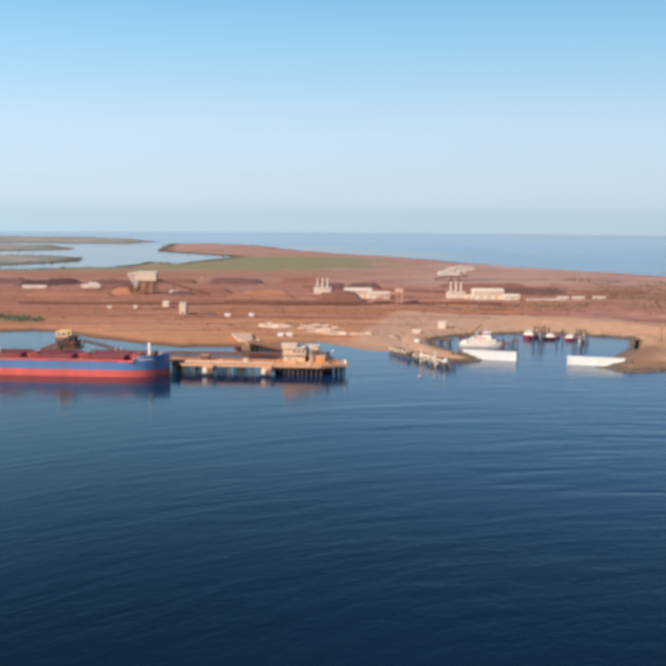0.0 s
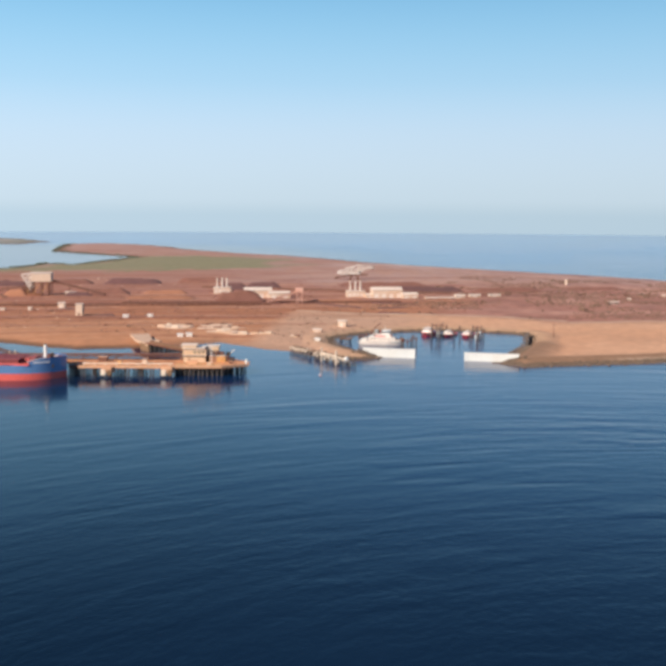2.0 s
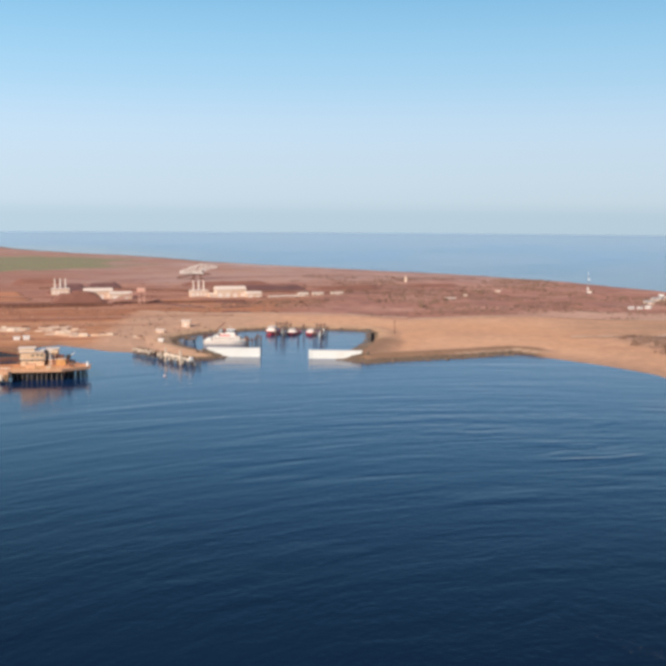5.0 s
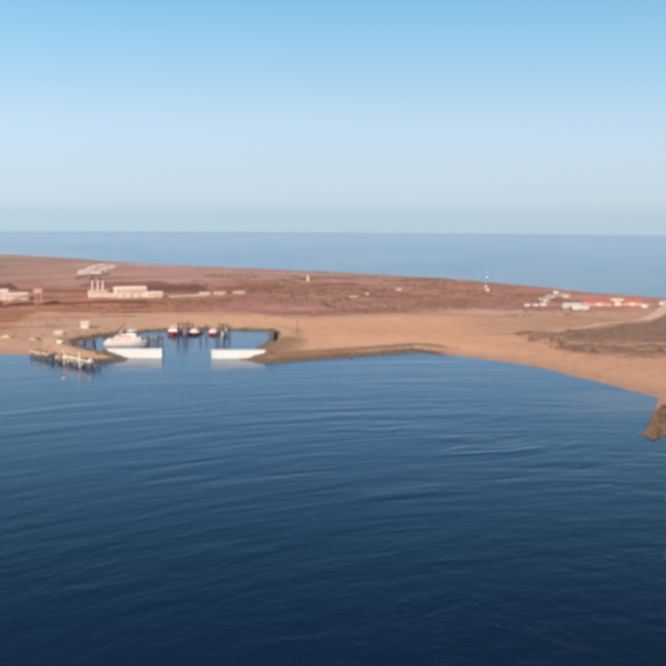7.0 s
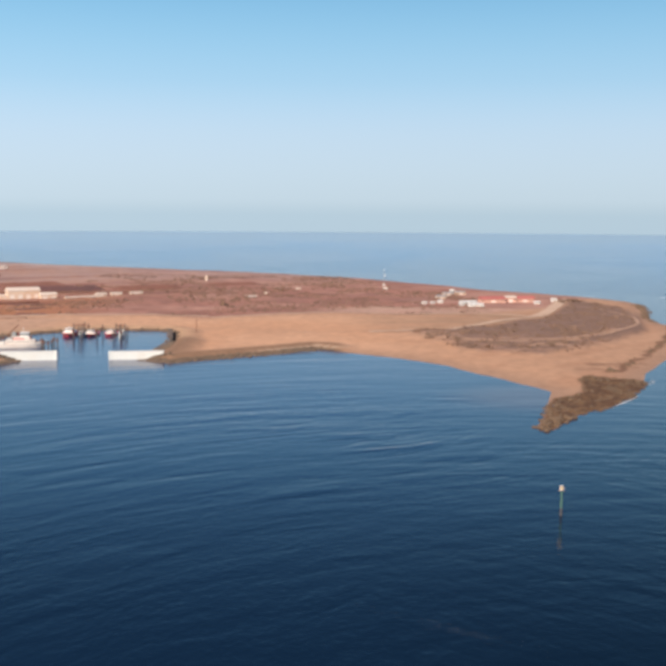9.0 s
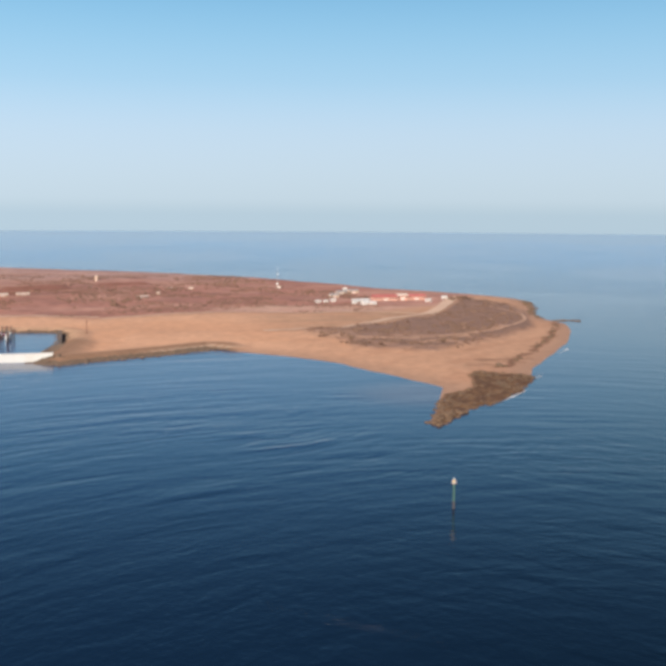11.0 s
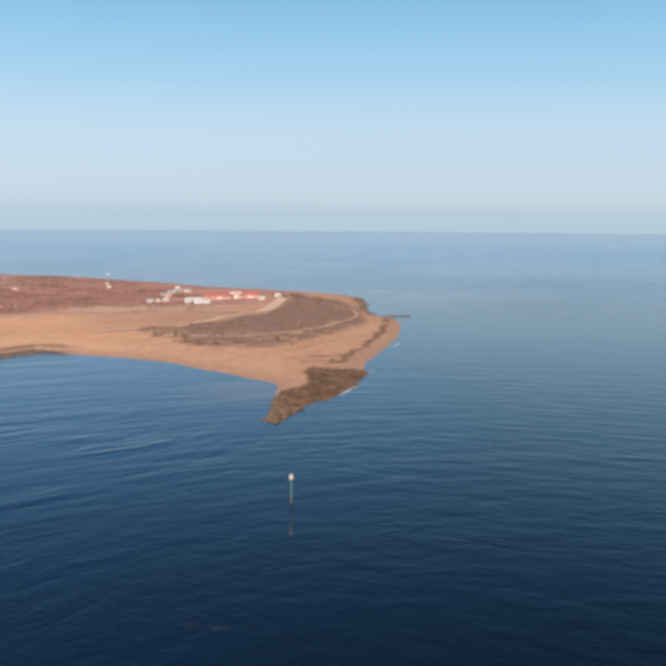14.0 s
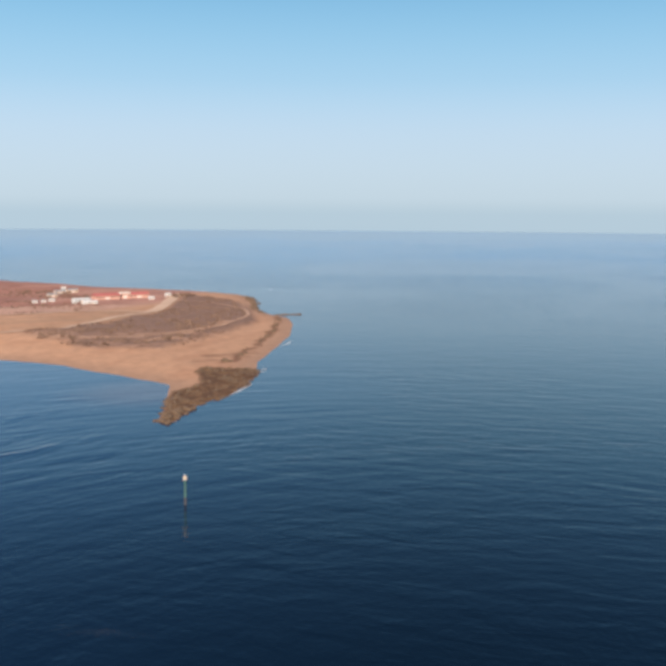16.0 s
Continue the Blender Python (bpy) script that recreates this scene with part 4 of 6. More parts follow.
# ---------------------------------------------------------------- old pier and basin
def build_old_pier():
    a, b = Vector((-212, 572)), Vector((-160, 526))
    L = (b - a).length
    p = thing("old_pier", a.x, a.y, 0, math.degrees(math.atan2(b.y - a.y, b.x - a.x)), "ruined timber pier of pale-topped piles", "pier")
    part("deck", box(0, L * 0.80, 1.2, 4.8, 3.5, 3.9), "timber", p, "dark weathered planking")
    random.seed(7)
    bark = mesh_of("pile", rod((0, 0, -5.5), (0, 0, 0), 0.42), "pile")
    head = mesh_of("pile_head", rod((0, 0, -1.7), (0, 0, 0), 0.5), "pale_timber")
    n = 23
    for i in range(n):
        for y in (-1.5, 1.6, 4.9):
            if random.random() < 0.12:
                continue
            x = 4 + (L - 4) * i / (n - 1) + random.uniform(-0.4, 0.4)
            top = 3.6 + random.uniform(-0.9, 0.9)
            q = part("pile", bark, "pile", p, at=pose(x, y + random.uniform(-0.3, 0.3), top, random.uniform(-4, 4), random.uniform(-4, 4), 0))
            if y < 1.7 and random.random() < 0.92:
                part("pile_head", head, "pale_timber", q, at=pose(0, 0, 0.25))
    part("cap_beam", beam((L * 0.60, -1.3, 4.7), (L * 0.84, -1.5, 4.7), 0.8, 0.8), "pale_timber", p, "pale squared cap beam")
    part("cap_beam", beam((L * 0.86, -1.5, 4.4), (L, -1.6, 4.4), 0.7, 0.6), "pale_timber", p)
    part("corner_post", box(L * 0.60 - 0.4, L * 0.60 + 0.4, -1.8, -1.0, -4, 8.0), "pale_timber", p)
    part("corner_post", box(L * 0.84 - 0.4, L * 0.84 + 0.4, -1.9, -1.1, -4, 8.2), "pale_timber", p)
    part("end_block", box(L - 0.9, L + 0.9, -2.2, -0.6, 4.0, 5.8, 0.1), "white", p)


build_old_pier()


def build_breakwater_wall(x0, y0, x1, y1, h, flip):
    L = math.hypot(x1 - x0, y1 - y0)
    w = thing("breakwater_wall", x0, y0, 0, math.degrees(math.atan2(y1 - y0, x1 - x0)), "pale concrete wall across the boat basin's mouth", "wall", "basin mouth walls")
    n = 6
    for i in range(n):
        part("panel", box(L * i / n + 0.03, L * (i + 1) / n - 0.03, 0, 1.6, -3, h - 0.35), "concrete", w)
    part("coping", box(-0.1, L + 0.1, -0.2, 1.9, h - 0.35, h, 0.05), "white", w, "white-edged coping")
    e = L if flip else 0
    # rubble heaped against the landward end
    random.seed(31 + flip)
    bm = bmesh.new()
    for i in range(140):
        u = random.uniform(-6, 12)
        k = max(0.0, 1 - max(u, 0) / 12)
        v = random.uniform(-4.5, 0.2)
        z = (h - 0.6) * k * (1 + v / 6) * random.uniform(0.5, 1.0) - 0.4
        r = random.uniform(0.5, 1.1)
        m = Matrix.Translation((u if flip else L - u, v, z)) @ Matrix.Diagonal((r * 1.3, r, r * 0.7, 1))
        bmesh.ops.create_icosphere(bm, subdivisions=1, radius=1, matrix=m)
    tagged(part("rubble_apron", bm, "rubble", w, "brown rubble heaped against the wall's end"), kind="stuff")
    part("end_pier", box(e - 0.7, e + 0.7, -0.35, 2.0, -3, h + 0.15, 0.08), "concrete", w)


build_breakwater_wall(-164, 568.6, -133, 572.3, 5.4, True)
build_breakwater_wall(-102, 573.0, -71, 576.2, 5.0, False)


def hull_mesh(L, B, D, rake, mat, name="hull", stem=0.38):
    """A small ship's hull, bow towards -y, waterline at z = 0."""
    bm = bmesh.new()
    rows_ = []
    for i in range(13):
        k = i / 12
        y = -L / 2 + L * k
        w = B / 2 * min(1, (max(k, 0.0) / stem) ** 0.55 if k < stem else 1) * (1 - 0.12 * max(0, (k - 0.8) / 0.2))
        sheer = D * (1 + 0.55 * max(0, 1 - k / 0.5) ** 1.6)
        row = []
        for z, g in ((-1.2, 0.75), (0, 0.9), (sheer * 0.6, 1.0), (sheer, 1.03)):
            yy = y + rake * (1 - (z + 1.2) / (sheer + 1.2)) * (1 - k)
            row.append((w * g, yy, z))
        rows_.append([bm.verts.new((-a, b, c)) for a, b, c in row] + [bm.verts.new((a, b, c)) for a, b, c in reversed(row)])
    for r0, r1 in zip(rows_, rows_[1:]):
        for k in range(7):
            bm.faces.new((r0[k], r0[k + 1], r1[k + 1], r1[k]))
    bm.faces.new(rows_[-1])
    bmesh.ops.remove_doubles(bm, verts=bm.verts, dist=0.02)
    return mesh_of(name, bm, mat)


def build_tug(x, y, turn):
    t = thing("tug_boat", x, y, 0, turn, "red-hulled harbour tug with a white wheelhouse", "tug boat", "moored tugs")
    hull = part("hull", hull_mesh(27, 10.8, 2.7, 1.6, "tug_red"), "tug_red", t, "red hull with black fendering")
    part("bow_fender", rod((-3.6, -12.4, 2.7), (3.6, -12.4, 2.7), 0.75, seg=10), "rubber", hull)
    part("side_fender", box(-5.5, -5.2, -6, 11, 1.5, 2.1), "rubber", hull)
    part("side_fender", box(5.2, 5.5, -6, 11, 1.5, 2.1), "rubber", hull)
    part("deckhouse", box(-4.2, 4.2, -7.2, 5.5, 2.2, 4.6, 0.25), "white", t, "white deckhouse")
    wh = part("wheelhouse", prism([(-3.0, -5.6), (-1.9, -6.6), (1.9, -6.6), (3.0, -5.6), (3.0, -1.2), (-3.0, -1.2)], 4.6, 7.3), "white", t)
    part("window_band", prism([(-3.06, -5.63), (-1.93, -6.66), (1.93, -6.66), (3.06, -5.63), (3.06, -1.3), (-3.06, -1.3)], 5.9, 6.7), "glass", wh)
    part("wheelhouse_roof", prism([(-3, -5.7), (-1.8, -7), (1.8, -7), (3, -5.7), (3, -0.9), (-3, -0.9)], 7.3, 7.6), "steel_white", wh)
    for sx in (-2.4, 2.4):
        part("funnel", box(sx - 0.7, sx + 0.7, 1.0, 3.0, 4.1, 6.6, 0.15), "tug_red", t)
    part("mast", rod((0, -2, 7.5), (0, -1.4, 9.8), 0.22, 0.12), "white", t)
    part("winch", rod((-1.5, 8, 3.0), (1.5, 8, 3.0), 0.8), "steel_brown", t)
    part("deck", box(-4.9, 4.9, -8, 12.8, 1.9, 2.15), "deck_red", t)
    return t


# squat, low-freeboard tugs
tug = build_tug(-150.5, 692, 3)
tug.matrix_basis = tug.matrix_basis @ Matrix.Diagonal((0.9, 0.85, 0.7, 1))
copy_thing(tug, pose(-135.6, 693, 0, 0, 0, -2) @ Matrix.Diagonal((0.9, 0.85, 0.7, 1)))
copy_thing(tug, pose(-122.2, 694, 0, 0, 0, 4) @ Matrix.Diagonal((0.9, 0.85, 0.7, 1)))


def build_launch(x, y, turn):
    b = thing("pilot_launch", x, y, 0, turn, "small white launch moored between tugs", "boat", "moored launches")
    part("hull", hull_mesh(11, 3.8, 1.5, 0.8, "white"), "white", b)
    part("deck", box(-1.7, 1.7, -3.5, 5.3, 1.1, 1.3), "grey", b)
    cab = part("cabin", box(-1.4, 1.4, -2, 2.4, 1.3, 3.6, 0.2), "white", b)
    part("windscreen", box(-1.2, 1.2, -2.06, -1.9, 2.4, 3.2), "glass", cab)
    part("radar_arch", box(-1.2, 1.2, 1.2, 1.5, 3.6, 4.8, 0.05), "white", b)
    return b


launch = build_launch(-141.4, 685, 0)
copy_thing(launch, pose(-113.2, 683, 0, 0, 0, -3))


def build_workboat():
    b = thing("work_ship", -167.5, 629, 0, 98, "white multi-deck work ship moored in the basin", "ship")
    part("hull", hull_mesh(31, 8.6, 2.6, 2.0, "steel_white"), "steel_white", b, "pale grey hull")
    part("main_deck", box(-4.0, 4.0, -11, 15, 2.3, 2.6), "white", b)
    part("lower_house", box(-3.7, 3.7, -8.5, 9.5, 2.6, 5.2, 0.15), "steel_white", b)
    part("upper_house", box(-3.2, 3.2, -5.5, 4.5, 5.2, 7.2, 0.15), "steel_white", b)
    wh = part("bridge", prism([(-2.7, -4.6), (2.7, -4.6), (2.9, 0.2), (-2.9, 0.2)], 7.2, 9.2), "white", b)
    part("bridge_windows", prism([(-2.76, -4.66), (2.76, -4.66), (2.95, 0.1), (-2.95, 0.1)], 8.0, 8.8), "glass", wh)
    part("bridge_roof", box(-3.1, 3.1, -5, 0.6, 9.2, 9.5), "white", wh)
    part("red_band", box(-3.26, 3.26, -2, 4.56, 5.5, 6.2), "tug_red", b, "red painted band")
    for i in range(7):
        part("porthole", box(-3.76, -3.68, -7 + i * 2.3, -6.2 + i * 2.3, 3.7, 4.4), "glass", b)
        part("porthole", box(3.68, 3.76, -7 + i * 2.3, -6.2 + i * 2.3, 3.7, 4.4), "glass", b)
    part("mast", rod((0, -2, 9.4), (0, -1.2, 13), 0.22, 0.1), "steel_white", b)
    crane = part("crane_post", rod((0, 8, 5.2), (0, 8, 8.4), 0.5), "steel_brown", b, "dark deck crane")
    part("crane_jib", beam((0, 8, 8.2), (-0.5, 1.5, 14.5), 0.5, 0.7), "steel_brown", crane)
    part("funnel", box(-1, 1, 3.4, 5.6, 7.4, 9.8, 0.15), "grey", b)
    part("life_raft", rod((-3.4, 5.6, 5.8), (-3.4, 7.4, 5.8), 0.45), "white", b)
    part("rescue_boat", box(2.2, 3.8, -4.5, -0.5, 5.3, 6.5, 0.4), "tug_red", b, "small red rescue boat")
    part("deck_locker", box(-3.4, -1.4, 6.2, 8.6, 5.2, 6.4, 0.15), "grey", b)
    part("deck_locker", box(1.0, 3.2, 5.4, 7.2, 5.2, 6.8, 0.15), "steel_white", b)
    random.seed(27)
    for i in range(22):
        x, y, w, h = random.uniform(-3.0, 3.0), random.uniform(-10, 13), random.uniform(0.3, 0.8), random.uniform(0.8, 2.2)
        z = 7.2 if -5 < y < 4 else 5.2 if -8 < y < 9 else 2.6
        part("deck_gear", box(x - w, x + w, y - w, y + w, z, z + h, 0.06), random.choice(("steel_brown", "grey", "tug_red", "dark", "white")), b)
    rail = bmesh.new()
    for sx in (-4.0, 4.0):
        for i in range(14):
            rod((sx, -10 + i * 1.8, 2.5), (sx, -10 + i * 1.8, 3.7), 0.06, seg=5, bm=rail)
        beam((sx, -10, 3.7), (sx, 13.4, 3.7), 0.09, 0.09, rail)
    part("deck_rail", rail, "steel_white", b)
    part("bow_winch", rod((-1.2, -11, 3.4), (1.2, -11, 3.4), 0.6), "steel_brown", b)
    part("stern_deck_gear", box(-3, 3, 10.5, 13.5, 2.6, 4.2, 0.2), "white", b)


build_workboat()


def build_mooring_piles():
    p = thing("mooring_pile", 0, 0, 0, 0, "dark steel mooring pile with a rusty collar", "pile", "mooring piles in the basin")
    part("shaft", rod((0, 0, -5), (0, 0, 7.0), 0.45, seg=10), "pile", p)
    part("collar", rod((0, 0, 4.8), (0, 0, 6.2), 0.75, seg=10), "steel_brown", p)
    part("cap", rod((0, 0, 7.0), (0, 0, 7.5), 0.55, 0.15, seg=10), "pile", p)
    spots = [(-149.5, 612), (-147.2, 614), (-145.5, 616.5), (-151.4, 615), (-144, 625), (-146.5, 627), (-183, 626), (-180.6, 626.5), (-178.5, 627.5), (-184.5, 634), (-174, 641), (-171.5, 642),
             (-143.9, 672), (-138.9, 672), (-128.0, 672), (-127.4, 690), (-116, 668), (-110.6, 668), (-114.6, 686), (-109.8, 686), (-142.8, 705), (-140.4, 706)]
    p.matrix_basis = pose(spots[0][0], spots[0][1], 0)
    for i, (x, y) in enumerate(spots[1:]):
        copy_thing(p, pose(x, y, (i * 37 % 5) * 0.4 - 1.0, 0, 0, i * 31))
    f = thing("mooring_gantry", -141.4, 676, 0, 0, "brown cross gantry between mooring piles", "gantry", "mooring gantries")
    part("crossbar", box(-3.4, 3.4, -0.35, 0.35, 8.4, 9.2), "steel_brown", f)
    for sx in (-2.9, 0, 2.9):
        part("post", rod((sx, 0, -4), (sx, 0, 10.0), 0.4), "pile", f)
    copy_thing(f, pose(-112.4, 674, 0, 0, 0, 2))


build_mooring_piles()


def build_basin_bits():
    g = thing("landing_wall", -79.0, 676, 0, 96.6, "dark sheet-piled landing on the basin's edge", "landing")
    part("sheet_wall", box(-26, 26, -1.6, 0.6, -3, 3.3), "pile", g)
    part("capping", box(-26.2, 26.2, -1.9, 0.9, 3.3, 3.6), "rubble", g)
    s = thing("slipway", -197, 640, 0, 110, "dark timber slipway entering the basin", "slipway")
    for y in (-3, 3):
        part("rail_beam", beam((-22, y, 4.4), (14, y, -1.2), 1.0, 0.8), "timber", s)
    for i in range(7):
        part("sleeper", beam((-20 + i * 5, -4, 4.0 - i * 0.78), (-20 + i * 5, 4, 4.0 - i * 0.78), 0.6, 0.5), "timber", s)
    l = thing("light_pole", -62, 690, ground_z(-62, 690), 0, "thin brown pole on the sand beside the basin", "pole")
    part("shaft", rod((0, 0, -0.3), (0, 0, 9), 0.3, 0.2), "steel_brown", l)
    part("head", box(-0.9, 0.9, -0.3, 0.3, 8.8, 9.2), "steel_brown", l)
    b = thing("mooring_buoy", -166, 494, 0, 0, "small white mooring buoy", "buoy")
    bm = bmesh.new()
    bmesh.ops.create_uvsphere(bm, u_segments=12, v_segments=8, radius=0.55, matrix=Matrix.Translation((0, 0, 0.2)))
    part("float", bm, "white", b, smooth=True)
    part("band", rod((0, 0, 0.1), (0, 0, 0.3), 0.57, seg=14), "tug_red", b)
    part("ring", rod((0, 0, 0.7), (0, 0, 1.0), 0.12), "steel_brown", b)


build_basin_bits()


def build_beacon():
    b = thing("channel_beacon", 79, 268.5, 0, 0, "green channel beacon pile with a pale lantern head", "beacon")
    part("pile", rod((0, 0, -4), (0, 0, 2.2), 0.3, seg=12), "pile", b, "dark tide-stained foot")
    part("shaft", rod((0, 0, 2.2), (0, 0, 7.8), 0.24, 0.2, seg=12), "green_pole", b, "faded green shaft")
    p = part("platform", rod((0, 0, 7.6), (0, 0, 7.8), 0.62, seg=12), "steel_white", b)
    bm = bmesh.new()
    for i in range(8):
        a = i * math.pi / 4
        rod((0.56 * math.cos(a), 0.56 * math.sin(a), 7.8), (0.56 * math.cos(a), 0.56 * math.sin(a), 8.6), 0.04, seg=5, bm=bm)
    part("guard_rail", bm, "steel_white", p)
    part("lantern_house", box(-0.3, 0.3, -0.3, 0.3, 7.8, 8.5, 0.08), "yellow", b)
    part("cross_arm", box(-0.95, 0.95, -0.06, 0.06, 7.25, 7.4), "steel_brown", b)
    part("lantern", rod((0, 0, 8.5), (0, 0, 8.95), 0.18, seg=10), "white", b)
    part("ladder", beam((0.3, 0.2, 0.5), (0.26, 0.2, 7.6), 0.06, 0.12), "green_pole", b)


build_beacon()


# ---------------------------------------------------------------- the ore yard and settlement
def shed(x, y, w, d, h, turn, label, group, wall="cream", roof="cream_roof", pitch=0.18, doors=2, name="shed", cat="shed", windows=0):
    z = min(ground_z(x, y), ground_z(x - w / 3, y), ground_z(x + w / 3, y)) - 0.1
    s = thing(name, x, y, z, turn, label, cat, group)
    part("wall", box(-w / 2, w / 2, -d / 2, d / 2, 0, h), wall, s)
    part("roof", gable(-w / 2, w / 2, -d / 2, d / 2, h, h + d * pitch), roof, s)
    for i in range(doors):
        u = -w / 2 + w * (i + 0.5) / doors
        part("door", box(u - min(2, w / 6), u + min(2, w / 6), -d / 2 - 0.08, -d / 2 + 0.02, 0, min(h * 0.65, 4.2)), "steel_white", s)
    for i in range(windows):
        u = -w / 2 + w * (i + 0.5) / windows
        part("window", box(u - 0.7, u + 0.7, -d / 2 - 0.06, -d / 2 + 0.02, h * 0.42, h * 0.78), "glass", s)
    return s


def power_unit(x, y, turn):
    z = ground_z(x, y) - 0.1
    p = thing("power_unit", x, y, z, turn, "cream generator house with three exhaust stacks", "generator house", "generator houses")
    part("wall", box(-9, 9, -6, 6, 0, 6.2, 0.1), "cream", p)
    part("roof", box(-9.3, 9.3, -6.3, 6.3, 6.2, 6.6), "cream_roof", p)
    for u in (-5.2, 0, 5.0):
        st = part("stack", rod((u, 1, 6.4), (u, 1, 16.5), 0.75, 0.65, 12), "steel_white", p, "pale exhaust stack")
        part("cap_ring", rod((u, 1, 16.0), (u, 1, 16.5), 0.85, seg=12), "cream_roof", st)
    for i in range(4):
        part("louvre", box(-7.6 + i * 4, -4.8 + i * 4, -6.08, -5.98, 1.2, 4.4), "steel_white", p)
    part("silencer", box(6, 11.5, -3, 4, 0, 4, 0.1), "cream", p)


power_unit(-284, 955, 25)
power_unit(-425, 941, 25)
YARD = "sheds of the ore yard"
shed(-253, 960, 30, 16, 7.8, 25, "long cream workshop with a low gable roof", YARD, doors=4)
shed(-228, 956, 15, 11, 4.0, 25, "low cream store beside the workshop", YARD)
shed(-268, 952, 9, 8, 3.0, 25, "low cream link building", YARD, doors=1)
shed(-373, 912, 27, 15, 7.4, 25, "long cream workshop with a low gable roof", YARD, doors=4)
shed(-351, 914, 21, 11, 5.0, 25, "low cream store beside the workshop", YARD)
shed(-686, 894, 21, 8, 2.6, 25, "low pale shed in red earth", YARD)
shed(-692, 905, 9, 6, 4.0, 25, "small pale shed in red earth", YARD, doors=1)
shed(-738, 862, 26, 7, 2.0, 25, "low pale shed in red earth", YARD)
shed(-196, 964, 36, 4, 1.6, 30, "long low pale shelter by the yard", YARD)
shed(-183, 986, 10, 7, 2.2, 25, "small pale site office", YARD, doors=1, windows=3)
shed(-170, 998, 11, 6, 2.0, 25, "small pale site office", YARD, doors=1, windows=3)
shed(-152, 1012, 12, 5, 1.7, 25, "small pale site office", YARD, doors=1, windows=3)
shed(-33, 974, 11, 3.4, 1.6, 32, "long low pale shed on the scrub plain", YARD)
shed(-19, 1020, 3.2, 2.6, 1.7, 0, "tiny pale hut on the scrub plain", YARD, doors=1)
shed(15, 1084, 5.5, 3, 1.5, 10, "tiny pale hut on the scrub plain", YARD, doors=1)
shed(-8, 1090, 3.2, 2.6, 1.5, 10, "tiny pale hut on the scrub plain", YARD, doors=1)
shed(113, 1096, 4, 3, 1.8, 0, "tiny white hut beneath the mast", YARD, wall="white", doors=1)
shed(-487, 741, 5.6, 5, 4.6, 20, "small cream switch house on red earth", YARD, doors=1)
shed(-398, 695, 3.8, 3, 1.9, 20, "small white hut on red earth", YARD, wall="white", roof="white", doors=1)
shed(-381, 704, 3.6, 3, 2.0, 20, "small white hut on red earth", YARD, wall="white", roof="white", doors=1)
shed(-303, 602, 3.6, 2.6, 1.9, 20, "small white hut near the trestle", YARD, wall="white", roof="white", doors=1)
shed(-298.2, 606, 3.8, 2.6, 2.2, 20, "small white hut near the trestle", YARD, wall="white", roof="white", doors=1)
shed(-220, 706, 6.0, 5, 4.4, 10, "small cream hut above the basin", YARD, doors=1)
shed(-228, 671, 5.6, 4, 2.0, 10, "low pale hut above the basin", YARD, doors=1)
shed(-208, 613, 3, 2.4, 1.6, 10, "tiny white box on the basin's arm", YARD, wall="white", roof="white", doors=1)
shed(-523, 707, 4, 3, 1.8, 20, "small pale hut on red earth", YARD, doors=1)
shed(-505, 720, 3, 3, 2.4, 20, "small pale hut on red earth", YARD, doors=1)
shed(-560, 868, 10, 6, 2.8, 20, "low pale shed in red earth", YARD, doors=1)


def tower_block():
    z = ground_z(-437, 690) - 0.1
    t = thing("sampling_tower", -437, 690, z, 20, "tall narrow cream sampling tower on red earth", "tower")
    part("wall", box(-2.6, 2.6, -2.8, 2.8, 0, 9.2, 0.08), "cream", t)
    part("roof", box(-2.9, 2.9, -3.1, 3.1, 9.2, 9.6), "cream_roof", t)
    part("door", box(-0.7, 0.7, -2.86, -2.78, 0, 2.2), "steel_brown", t)
    part("stair", beam((2.9, -2.6, 0), (2.9, 2.4, 5.4), 0.8, 0.3), "steel_brown", t)
    for s in (3.2, 6.2):
        part("floor_band", box(-2.66, 2.66, -2.86, 2.86, s, s + 0.25), "cream_roof", t)


tower_block()


